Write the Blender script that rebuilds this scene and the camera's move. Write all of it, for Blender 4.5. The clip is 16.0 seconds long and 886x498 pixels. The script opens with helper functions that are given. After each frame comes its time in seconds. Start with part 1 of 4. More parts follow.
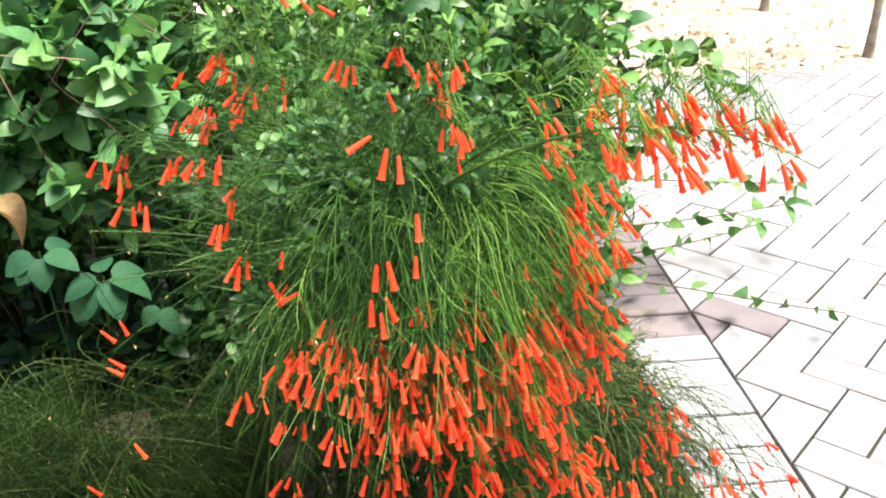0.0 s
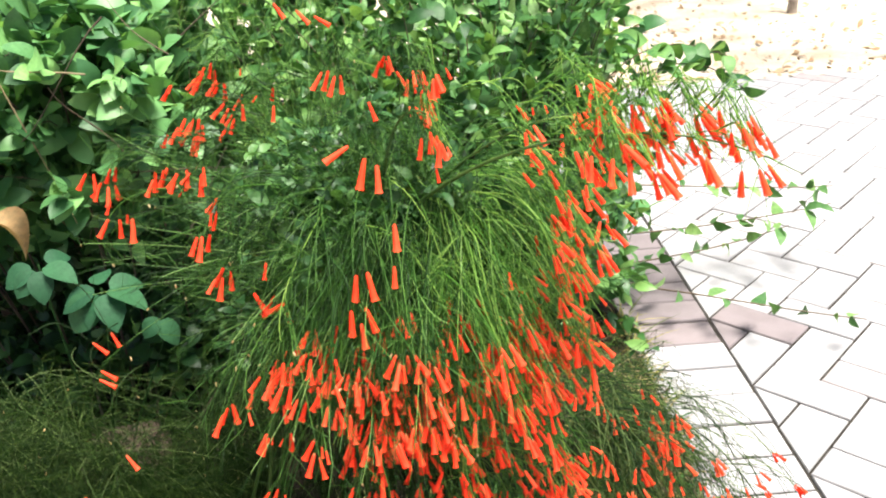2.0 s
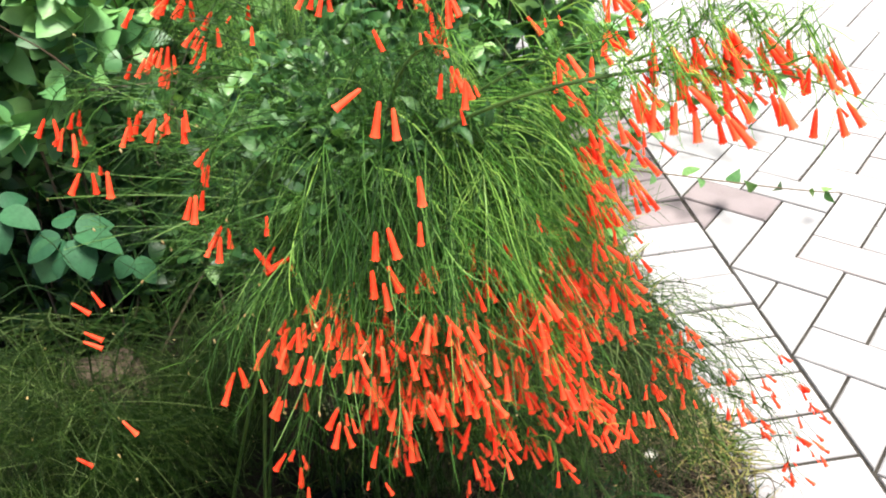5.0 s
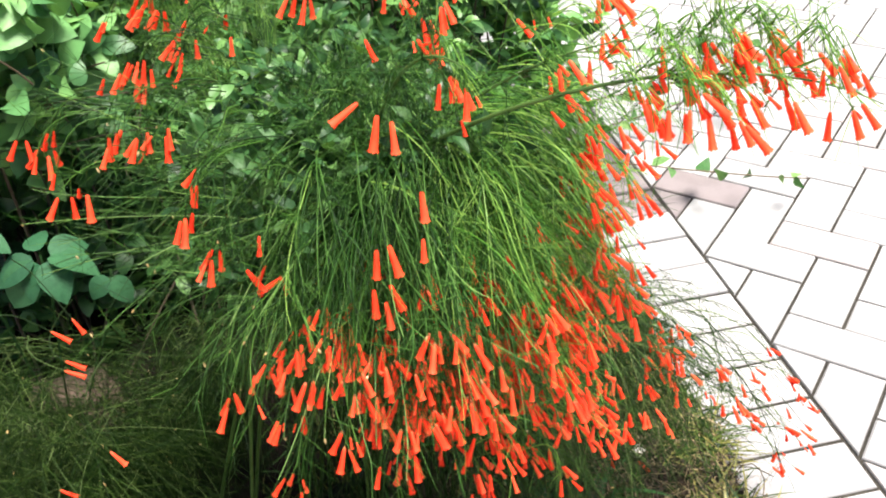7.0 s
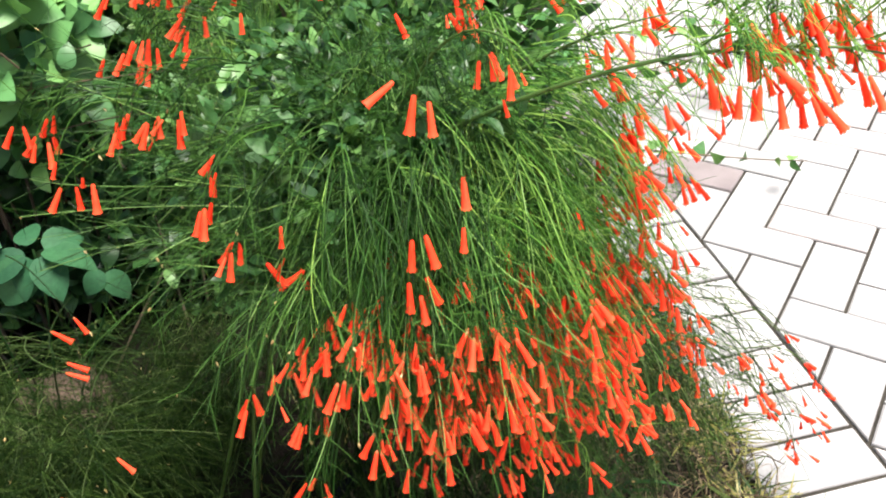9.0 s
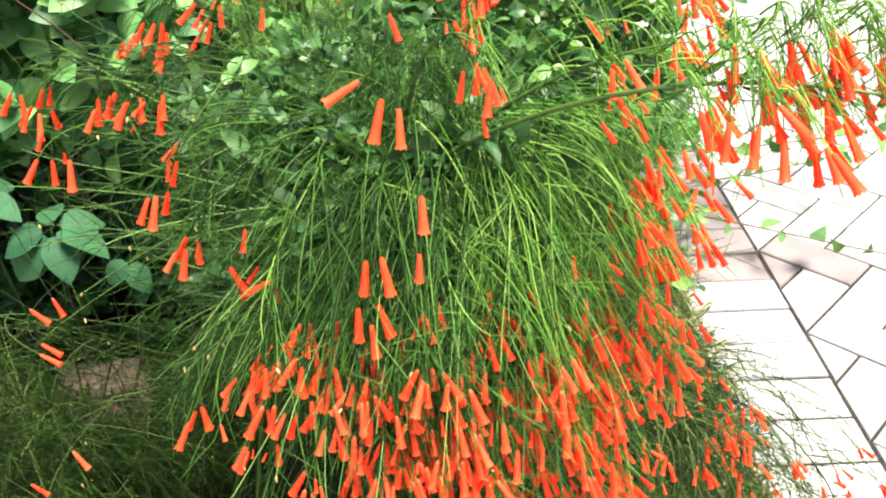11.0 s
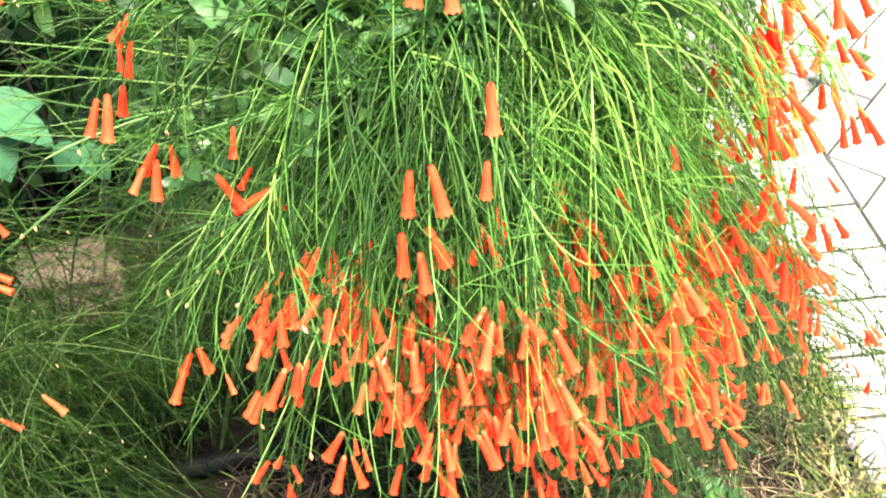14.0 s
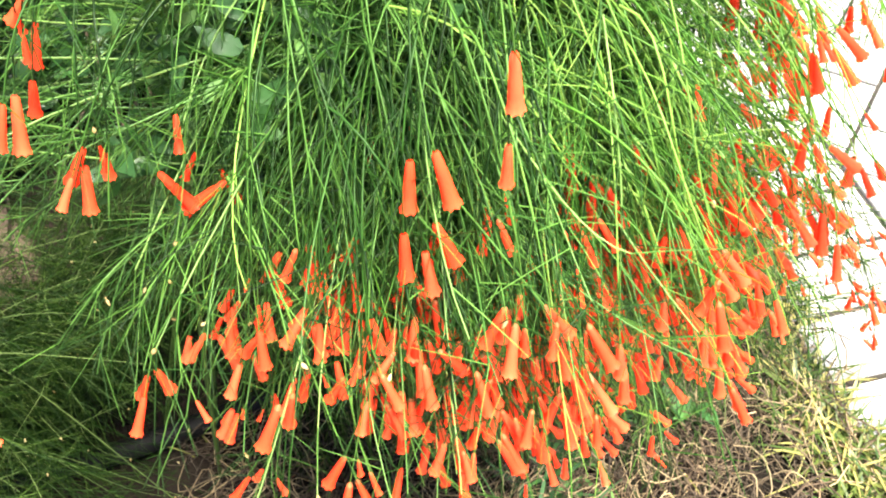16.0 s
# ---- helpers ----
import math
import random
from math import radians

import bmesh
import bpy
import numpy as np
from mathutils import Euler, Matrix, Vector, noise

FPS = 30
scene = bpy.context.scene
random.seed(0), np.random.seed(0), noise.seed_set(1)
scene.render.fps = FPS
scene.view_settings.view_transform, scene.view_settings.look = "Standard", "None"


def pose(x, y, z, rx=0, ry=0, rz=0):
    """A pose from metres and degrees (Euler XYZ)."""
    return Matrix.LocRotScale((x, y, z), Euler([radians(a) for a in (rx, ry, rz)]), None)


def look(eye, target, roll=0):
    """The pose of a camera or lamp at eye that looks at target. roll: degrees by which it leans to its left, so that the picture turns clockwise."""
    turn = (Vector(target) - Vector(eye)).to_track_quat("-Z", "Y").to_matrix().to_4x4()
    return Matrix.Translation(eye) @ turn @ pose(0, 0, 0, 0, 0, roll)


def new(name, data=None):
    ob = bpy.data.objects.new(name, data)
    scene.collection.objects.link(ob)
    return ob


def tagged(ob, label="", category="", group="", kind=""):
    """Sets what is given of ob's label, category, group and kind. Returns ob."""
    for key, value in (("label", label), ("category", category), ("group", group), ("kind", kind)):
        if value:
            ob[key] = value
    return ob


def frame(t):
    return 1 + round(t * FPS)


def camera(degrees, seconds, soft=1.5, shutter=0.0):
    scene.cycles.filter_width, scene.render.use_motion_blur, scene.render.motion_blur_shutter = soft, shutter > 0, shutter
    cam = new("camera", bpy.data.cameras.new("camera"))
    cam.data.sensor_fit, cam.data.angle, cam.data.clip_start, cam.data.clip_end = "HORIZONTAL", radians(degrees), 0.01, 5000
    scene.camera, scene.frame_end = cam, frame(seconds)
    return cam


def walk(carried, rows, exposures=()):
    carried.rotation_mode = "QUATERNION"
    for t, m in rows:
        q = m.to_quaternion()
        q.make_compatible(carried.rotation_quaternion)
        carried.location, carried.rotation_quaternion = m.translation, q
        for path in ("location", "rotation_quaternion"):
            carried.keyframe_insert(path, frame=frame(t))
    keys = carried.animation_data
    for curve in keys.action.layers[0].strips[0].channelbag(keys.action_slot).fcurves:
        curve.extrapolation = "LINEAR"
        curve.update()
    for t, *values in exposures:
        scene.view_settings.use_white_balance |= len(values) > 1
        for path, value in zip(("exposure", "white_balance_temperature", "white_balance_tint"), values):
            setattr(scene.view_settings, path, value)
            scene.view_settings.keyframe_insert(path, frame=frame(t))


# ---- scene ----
cam = camera(52.0, 16.0, soft=2.05)
PATH = [
    (0, (-0.725, -1.599, 1.125), (-0.609, 0.199, 0.257), -2.2),
    (0.5, (-0.702, -1.614, 1.129), (-0.613, 0.189, 0.269), -2.9),
    (1, (-0.69, -1.614, 1.137), (-0.617, 0.187, 0.27), -3.2),
    (1.5, (-0.692, -1.615, 1.109), (-0.623, 0.204, 0.28), -3.8),
    (2, (-0.677, -1.595, 1.121), (-0.633, 0.216, 0.272), -3.7),
    (2.5, (-0.661, -1.579, 1.131), (-0.637, 0.222, 0.263), -3.8),
    (3, (-0.682, -1.547, 1.123), (-0.633, 0.242, 0.232), -3.1),
    (3.5, (-0.673, -1.537, 1.143), (-0.633, 0.222, 0.191), -3.8),
    (4, (-0.647, -1.54, 1.145), (-0.637, 0.189, 0.14), -6.1),
    (4.5, (-0.685, -1.511, 1.151), (-0.63, 0.166, 0.063), -5.9),
    (4.7, (-0.713, -1.499, 1.157), (-0.618, 0.161, 0.045), -5.4),
    (6.8, (-0.79, -1.413, 1.124), (-0.51, 0.199, -0.026), -4.3),
    (7, (-0.772, -1.445, 1.161), (-0.531, 0.173, 0.01), -5.1),
    (7.5, (-0.815, -1.413, 1.144), (-0.491, 0.183, -0.016), -3.9),
    (8, (-0.864, -1.398, 1.074), (-0.443, 0.219, -0.025), -4.2),
    (8.5, (-0.811, -1.402, 1.143), (-0.487, 0.181, -0.035), -4.5),
    (9, (-0.816, -1.396, 1.139), (-0.514, 0.192, -0.039), -4.5),
    (9.5, (-0.853, -1.398, 1.085), (-0.512, 0.242, -0.009), -3.6),
    (9.7, (-0.846, -1.398, 1.087), (-0.518, 0.253, 0.006), -2.6),
    (11.8, (-0.608, -1.322, 1.065), (-0.794, 0.36, 0.0), -4.1),
    (12, (-0.602, -1.315, 1.061), (-0.811, 0.353, -0.023), -4.3),
    (12.5, (-0.618, -1.313, 1.05), (-0.811, 0.326, -0.079), -4.5),
    (13, (-0.625, -1.292, 1.043), (-0.812, 0.302, -0.15), -4.7),
    (13.5, (-0.657, -1.234, 1.039), (-0.797, 0.283, -0.256), -5.7),
    (14, (-0.739, -1.203, 1.031), (-0.679, 0.234, -0.359), -4.3),
    (14.5, (-0.761, -1.177, 1.011), (-0.65, 0.2, -0.435), -5.9),
    (15, (-0.763, -1.153, 1.003), (-0.614, 0.187, -0.474), -5.3),
    (15.5, (-0.777, -1.145, 1.0), (-0.554, 0.173, -0.488), -4.1),
    (16, (-0.772, -1.118, 1.009), (-0.547, 0.138, -0.531), -4.0),
]
walk(cam, [(t, look(eye, target, roll)) for t, eye, target, roll in PATH],
     exposures=[(0, 2.15, 6500, 10), (4, 2.14, 6500, 10), (4.7, 2.2, 6500, 10), (9.7, 2.12, 6500, 10), (11.8, 2.78, 6950, 8), (13.2, 2.86, 6950, 9), (14.2, 3.46, 6800, 8), (15.2, 3.46, 6800, 8), (16, 3.24, 6800, 8)])

# ---- light ----
world = bpy.data.worlds.new("sky")
scene.world = world
world.use_nodes = True
_n, _l = world.node_tree.nodes, world.node_tree.links
_sky = _n.new("ShaderNodeTexSky")
_sky.sky_type, _sky.sun_disc = "NISHITA", False
SUN_EL, SUN_AZ = radians(72), radians(145)  # azimuth from +y, clockwise
_sky.sun_elevation, _sky.sun_rotation = SUN_EL, SUN_AZ
_sky.dust_density = 2.0
_n["Background"].inputs["Strength"].default_value = 0.045
_l.new(_sky.outputs["Color"], _n["Background"].inputs["Color"])
sun = new("sun", bpy.data.lights.new("sun", "SUN"))
sun.data.energy, sun.data.angle, sun.data.color = 4.1, radians(22.0), (1.0, 0.95, 0.86)
_to = Vector((math.sin(SUN_AZ) * math.cos(SUN_EL), math.cos(SUN_AZ) * math.cos(SUN_EL), math.sin(SUN_EL)))
sun.matrix_world = look(_to * 20, (0, 0, 0))


# ---- materials ----
def material(name):
    m = bpy.data.materials.new(name)
    m.use_nodes = True
    nt = m.node_tree
    return m, nt, nt.nodes["Principled BSDF"], nt.nodes["Material Output"]


def node(nt, kind, **values):
    n = nt.nodes.new(kind)
    for k, v in values.items():
        n.inputs[k.replace("_", " ")].default_value = v
    return n


def ramp(nt, fac, *stops):
    r = nt.nodes.new("ShaderNodeValToRGB")
    e = r.color_ramp.elements
    while len(e) < len(stops):
        e.new(0.5)
    for el, (p, c) in zip(e, stops):
        el.position, el.color = p, (*c, 1)
    nt.links.new(fac, r.inputs["Fac"])
    return r.outputs["Color"]


def mix(nt, kind, fac, a, b):
    n = nt.nodes.new("ShaderNodeMixRGB")
    n.blend_type = kind
    for sock, v in zip(n.inputs, (fac, a, b)):
        if isinstance(v, (int, float)):
            sock.default_value = v
        elif isinstance(v, tuple):
            sock.default_value = (*v, 1)
        else:
            nt.links.new(v, sock)
    return n.outputs["Color"]


def noise_of(nt, scale, detail=3.0, coord="Object"):
    tc = nt.nodes.new("ShaderNodeTexCoord")
    n = node(nt, "ShaderNodeTexNoise", Scale=scale, Detail=detail)
    nt.links.new(tc.outputs[coord], n.inputs["Vector"])
    return n.outputs["Fac"]


def bumped(nt, bsdf, height, strength, distance):
    b = node(nt, "ShaderNodeBump", Strength=strength, Distance=distance)
    nt.links.new(height, b.inputs["Height"])
    nt.links.new(b.outputs["Normal"], bsdf.inputs["Normal"])


def foliage(name, dark, mid, light, rough=0.45, through_light=0.3, single=False, gloss=0.35):
    """A leaf or stem: colour varies from piece to piece and in blotches along it; some light passes through."""
    m, nt, b, out = material(name)
    if single:
        rnd = nt.nodes.new("ShaderNodeObjectInfo").outputs["Random"]
    else:
        rnd = nt.nodes.new("ShaderNodeNewGeometry").outputs["Random Per Island"]
    base = ramp(nt, rnd, (0.0, dark), (0.6, mid), (1.0, light))
    blotch = noise_of(nt, 55.0)
    col = mix(nt, "MULTIPLY", 0.45, base, ramp(nt, blotch, (0.3, (0.55, 0.6, 0.5)), (0.7, (1.15, 1.1, 1.0))))
    col = mix(nt, "MULTIPLY", 0.6, col, ramp(nt, noise_of(nt, 9.0, 2.0), (0.35, (0.6, 0.66, 0.62)), (0.65, (1.15, 1.1, 1.05))))
    nt.links.new(col, b.inputs["Base Color"])
    b.inputs["Roughness"].default_value = rough
    b.inputs["Specular IOR Level"].default_value = gloss
    tr = nt.nodes.new("ShaderNodeBsdfTranslucent")
    nt.links.new(mix(nt, "MULTIPLY", 1.0, col, (1.25, 1.2, 0.6)), tr.inputs["Color"])
    ms = node(nt, "ShaderNodeMixShader", Fac=through_light)
    nt.links.new(b.outputs[0], ms.inputs[1])
    nt.links.new(tr.outputs[0], ms.inputs[2])
    nt.links.new(ms.outputs[0], out.inputs["Surface"])
    bumped(nt, b, noise_of(nt, 240.0), 0.25, 0.002)
    return m


M_RUSH = foliage("rush_green", (0.006, 0.026, 0.005), (0.024, 0.082, 0.012), (0.11, 0.25, 0.05), through_light=0.35, gloss=0.2)
M_AXIS = foliage("stem_pale_green", (0.035, 0.11, 0.022), (0.085, 0.20, 0.042), (0.24, 0.40, 0.12), through_light=0.3, gloss=0.3)
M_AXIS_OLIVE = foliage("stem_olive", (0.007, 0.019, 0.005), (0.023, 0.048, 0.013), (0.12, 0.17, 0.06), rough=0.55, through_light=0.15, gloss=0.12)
M_RUSH_LIME = foliage("rush_lime", (0.04, 0.13, 0.018), (0.10, 0.26, 0.035), (0.30, 0.50, 0.11), through_light=0.45)
# Deep green darkened further: stands in for shade low down and inside the plants.
M_RUSH_SHADE = foliage("rush_shaded_green", (0.004, 0.013, 0.002), (0.010, 0.026, 0.004), (0.050, 0.085, 0.020), rough=0.6, through_light=0.12, gloss=0.04)
M_RUSH_OLIVE = foliage("rush_olive_green", (0.006, 0.018, 0.004), (0.018, 0.050, 0.009), (0.085, 0.155, 0.035), rough=0.55, through_light=0.2, gloss=0.08)
M_CANE = foliage("cane_green", (0.035, 0.075, 0.016), (0.050, 0.10, 0.022), (0.08, 0.13, 0.034), through_light=0.05)
M_LEAF = foliage("broad_leaf", (0.036, 0.115, 0.044), (0.11, 0.27, 0.10), (0.21, 0.42, 0.14), rough=0.45, single=False)
M_LEAF_ONE = foliage("broad_leaf_single", (0.036, 0.115, 0.044), (0.11, 0.27, 0.10), (0.21, 0.42, 0.14), rough=0.45, single=True)
M_SMALL = foliage("small_leaf", (0.024, 0.078, 0.025), (0.065, 0.175, 0.05), (0.19, 0.35, 0.10), rough=0.4)
M_SMALL_ONE = foliage("small_leaf_single", (0.024, 0.078, 0.025), (0.065, 0.175, 0.05), (0.19, 0.35, 0.10), rough=0.4, single=True)
# Dark leaf green: shade in the crown and under the hedge is coloured in.
M_UNDER = foliage("weed_shade_leaf", (0.015, 0.050, 0.017), (0.040, 0.115, 0.035), (0.12, 0.25, 0.075), rough=0.4)
M_UNDER_ONE = foliage("weed_shade_leaf_single", (0.015, 0.050, 0.017), (0.040, 0.115, 0.035), (0.12, 0.25, 0.075), rough=0.4, single=True)
M_SEEDLING = foliage("seedling_leaf", (0.014, 0.062, 0.030), (0.022, 0.090, 0.042), (0.038, 0.125, 0.056), rough=0.6, single=True, gloss=0.25)
M_VINE = foliage("vine_leaf", (0.05, 0.13, 0.045), (0.095, 0.205, 0.070), (0.19, 0.32, 0.12), through_light=0.35, single=True)
M_WEED_ONE = foliage("ground_weed_single", (0.020, 0.075, 0.022), (0.038, 0.125, 0.036), (0.075, 0.19, 0.05), single=True)
M_WEED = foliage("ground_weed", (0.014, 0.050, 0.016), (0.032, 0.100, 0.030), (0.085, 0.19, 0.05))
M_GRASS = foliage("grass_green", (0.020, 0.048, 0.010), (0.075, 0.100, 0.024), (0.30, 0.26, 0.095), gloss=0.2)
M_STRAW = foliage("straw", (0.022, 0.015, 0.010), (0.075, 0.050, 0.032), (0.31, 0.235, 0.145), rough=0.7, through_light=0.12)
M_LITTER = foliage("dry_leaf", (0.24, 0.15, 0.09), (0.36, 0.24, 0.15), (0.52, 0.38, 0.25), rough=0.7, through_light=0.15)
M_CURLED = foliage("curled_dry_leaf", (0.24, 0.15, 0.075), (0.31, 0.20, 0.10), (0.38, 0.26, 0.13), rough=0.7, through_light=0.15, single=True)
M_BUD = foliage("bud", (0.34, 0.22, 0.10), (0.50, 0.36, 0.18), (0.60, 0.48, 0.28), through_light=0.2)
M_CALYX = foliage("calyx_green", (0.20, 0.10, 0.028), (0.36, 0.10, 0.03), (0.52, 0.10, 0.035), single=True)
M_TWIG = foliage("twig", (0.05, 0.035, 0.025), (0.09, 0.065, 0.045), (0.15, 0.11, 0.08), rough=0.8, through_light=0.0)


def petal(name, single):
    m, nt, b, out = material(name)
    if single:
        rnd = nt.nodes.new("ShaderNodeObjectInfo").outputs["Random"]
    else:
        rnd = nt.nodes.new("ShaderNodeNewGeometry").outputs["Random Per Island"]
    col = ramp(nt, rnd, (0.0, (0.86, 0.054, 0.020)), (0.5, (0.92, 0.084, 0.031)), (1.0, (0.94, 0.132, 0.056)))
    col = mix(nt, "MULTIPLY", 0.35, col, ramp(nt, noise_of(nt, 160.0), (0.3, (0.75, 0.6, 0.6)), (0.7, (1.1, 1.15, 1.1))))
    if single:  # pinker neck, lighter mouth along the tube
        z = nt.nodes.new("ShaderNodeSeparateXYZ")
        nt.links.new(nt.nodes.new("ShaderNodeTexCoord").outputs["Object"], z.inputs[0])
        up = node(nt, "ShaderNodeMath")
        up.operation = "MULTIPLY"
        up.inputs[1].default_value = -1.0
        nt.links.new(z.outputs["Z"], up.inputs[0])
        col = mix(nt, "MULTIPLY", 0.8, col, ramp(nt, up.outputs[0], (0.0, (0.98, 1.15, 1.25)), (0.18, (0.98, 1.03, 1.06)), (0.6, (0.96, 0.88, 0.85)), (0.9, (1.0, 1.0, 0.95)), (1.0, (1.03, 1.15, 1.1))))
    nt.links.new(col, b.inputs["Base Color"])
    b.inputs["Roughness"].default_value = 0.5
    b.inputs["Specular IOR Level"].default_value = 0.15
    tr = nt.nodes.new("ShaderNodeBsdfTranslucent")
    nt.links.new(col, tr.inputs["Color"])
    ms = node(nt, "ShaderNodeMixShader", Fac=0.5)
    nt.links.new(b.outputs[0], ms.inputs[1])
    nt.links.new(tr.outputs[0], ms.inputs[2])
    nt.links.new(ms.outputs[0], out.inputs["Surface"])
    return m


M_PETAL_ONE, M_PETAL = petal("coral_petal_single", True), petal("coral_petal", False)


def paver_material(name, single, cast=(1.0, 1.0, 1.0)):
    """Grey-white concrete with a warm or pink cast that changes from brick to brick, grit and stains."""
    m, nt, b, out = material(name)
    if single:
        rnd = nt.nodes.new("ShaderNodeObjectInfo").outputs["Random"]
    else:
        rnd = nt.nodes.new("ShaderNodeNewGeometry").outputs["Random Per Island"]
    col = ramp(nt, rnd, (0.0, (0.225, 0.22, 0.226)), (0.45, (0.275, 0.27, 0.276)), (0.9, (0.31, 0.30, 0.305)), (1.0, (0.245, 0.212, 0.21)))
    col = mix(nt, "MULTIPLY", 1.0, col, cast)
    stain = noise_of(nt, 14.0, 5.0)
    col = mix(nt, "MULTIPLY", 0.5, col, ramp(nt, stain, (0.3, (0.66, 0.64, 0.62)), (0.6, (1.05, 1.05, 1.05))))
    grit = noise_of(nt, 420.0, 2.0)
    col = mix(nt, "MULTIPLY", 0.3, col, ramp(nt, grit, (0.35, (0.6, 0.6, 0.6)), (0.65, (1.1, 1.1, 1.1))))
    nt.links.new(col, b.inputs["Base Color"])
    b.inputs["Roughness"].default_value = 0.85
    bumped(nt, b, grit, 0.35, 0.002)
    return m


M_PAVER_ONE, M_PAVER = paver_material("paver_single", True), paver_material("paver", False)
# Pink pavers, cast halved so the shrub's shade is in the colour.
M_PAVER_PINK_SHADE = paver_material("pink_shaded_paver", True, (0.50, 0.43, 0.44))


def earth(name, *stops, scale=9.0, rough=0.95):
    m, nt, b, out = material(name)
    col = ramp(nt, noise_of(nt, scale, 6.0), *stops)
    fine = noise_of(nt, 260.0, 3.0)
    col = mix(nt, "MULTIPLY", 0.5, col, ramp(nt, fine, (0.3, (0.5, 0.5, 0.5)), (0.7, (1.2, 1.2, 1.2))))
    nt.links.new(col, b.inputs["Base Color"])
    b.inputs["Roughness"].default_value = rough
    b.inputs["Specular IOR Level"].default_value = 0.15
    bumped(nt, b, fine, 0.7, 0.006)
    b.inputs["Specular IOR Level"].default_value = 0.12
    return m


# Dark soil taken near black: shade under the plants is in its colour.
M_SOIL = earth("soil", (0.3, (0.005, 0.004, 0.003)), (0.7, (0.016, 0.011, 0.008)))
M_SAND = earth("pale_sand", (0.3, (0.36, 0.29, 0.21)), (0.7, (0.60, 0.53, 0.43)), scale=3.0)
M_BED = earth("joint_sand", (0.3, (0.018, 0.016, 0.014)), (0.7, (0.04, 0.036, 0.03)))
# Buff stone with the shade of the planting mixed into its colour.
M_STONE = earth("shaded_buff_stone", (0.3, (0.026, 0.018, 0.013)), (0.7, (0.078, 0.056, 0.043)), scale=24.0, rough=0.9)
M_PALE = earth("pale_pebble", (0.3, (0.5, 0.47, 0.43)), (0.7, (0.68, 0.65, 0.6)), scale=60.0)
M_BARK = earth("bark", (0.3, (0.17, 0.14, 0.115)), (0.7, (0.34, 0.29, 0.24)), scale=20.0)
m_, nt_, b_, _ = material("black_hose")
nt_.links.new(ramp(nt_, noise_of(nt_, 40.0), (0.3, (0.003, 0.003, 0.0035)), (0.7, (0.007, 0.007, 0.007))), b_.inputs["Base Color"])
b_.inputs["Roughness"].default_value = 0.6
b_.inputs["Specular IOR Level"].default_value = 0.08
M_HOSE = m_


# ---- mesh helpers ----
def mesh_of(name, verts, quads, mats, smooth=True, index=None):
    """A mesh from arrays of corners and of four-cornered faces (a triangle repeats nothing and has -1 last)."""
    verts, quads = np.asarray(verts, np.float32), np.asarray(quads, np.int32)
    me = bpy.data.meshes.new(name)
    me.vertices.add(len(verts))
    me.vertices.foreach_set("co", verts.ravel())
    me.loops.add(quads.size)
    me.loops.foreach_set("vertex_index", quads.ravel())
    me.polygons.add(len(quads))
    me.polygons.foreach_set("loop_start", np.arange(len(quads), dtype=np.int32) * quads.shape[1])
    me.polygons.foreach_set("loop_total", np.full(len(quads), quads.shape[1], np.int32))
    me.polygons.foreach_set("use_smooth", np.full(len(quads), smooth))
    for mat in mats:
        me.materials.append(mat)
    if index is not None:
        me.polygons.foreach_set("material_index", np.asarray(index, np.int32))
    me.update(calc_edges=True)
    return me


def unit(v):
    return v / np.maximum(np.linalg.norm(v, axis=-1, keepdims=True), 1e-9)


def tubes(lines, radius, sides=3):
    """Thin round strands along lines, an array (strands, points, 3); radius is (strands, points) or spreads to it."""
    n, s, _ = lines.shape
    radius = np.broadcast_to(radius, (n, s))
    along = unit(np.gradient(lines, axis=1))
    ref = np.where(np.abs(along[..., 2:]) > 0.9, (1.0, 0, 0), (0, 0, 1.0))
    a = unit(np.cross(along, ref))
    b = np.cross(along, a)
    turn = np.arange(sides) * 2 * np.pi / sides
    ring = a[:, :, None] * np.cos(turn)[:, None] + b[:, :, None] * np.sin(turn)[:, None]
    verts = (lines[:, :, None] + ring * radius[:, :, None, None]).reshape(-1, 3)
    i = np.arange(n * s * sides).reshape(n, s, sides)
    j = np.roll(i, -1, axis=2)
    quads = np.stack([i[:, :-1], j[:, :-1], j[:, 1:], i[:, 1:]], -1).reshape(-1, 4)
    return verts, quads


def joined(pieces):
    verts, quads, base = [], [], 0
    for v, q in pieces:
        verts.append(v)
        quads.append(q + base)
        base += len(v)
    return np.concatenate(verts), np.concatenate(quads)


def bezier(p, count):
    """Curves through the control points p, four arrays (strands, 3)."""
    t = np.linspace(0, 1, count)[None, :, None]
    a, b, c, d = [q[:, None] for q in p]
    return a * (1 - t) ** 3 + 3 * b * t * (1 - t) ** 2 + 3 * c * t * t * (1 - t) + d * t ** 3


def part(name, me, parent, label="", kind=""):
    ob = new(name, me)
    ob.parent = parent
    return tagged(ob, label, kind=kind)


def thing(name, place, label, category, group="", kind=""):
    ob = new(name)
    ob.empty_display_size = 0.05
    ob.location = place
    return tagged(ob, label, category, group, kind)


def local(parent, verts):
    return np.asarray(verts) - np.array(parent.location)

# ---- ground and paving ----
W = 0.103  # pitch of a 100 mm paver with its joint
R = W / math.sqrt(2)


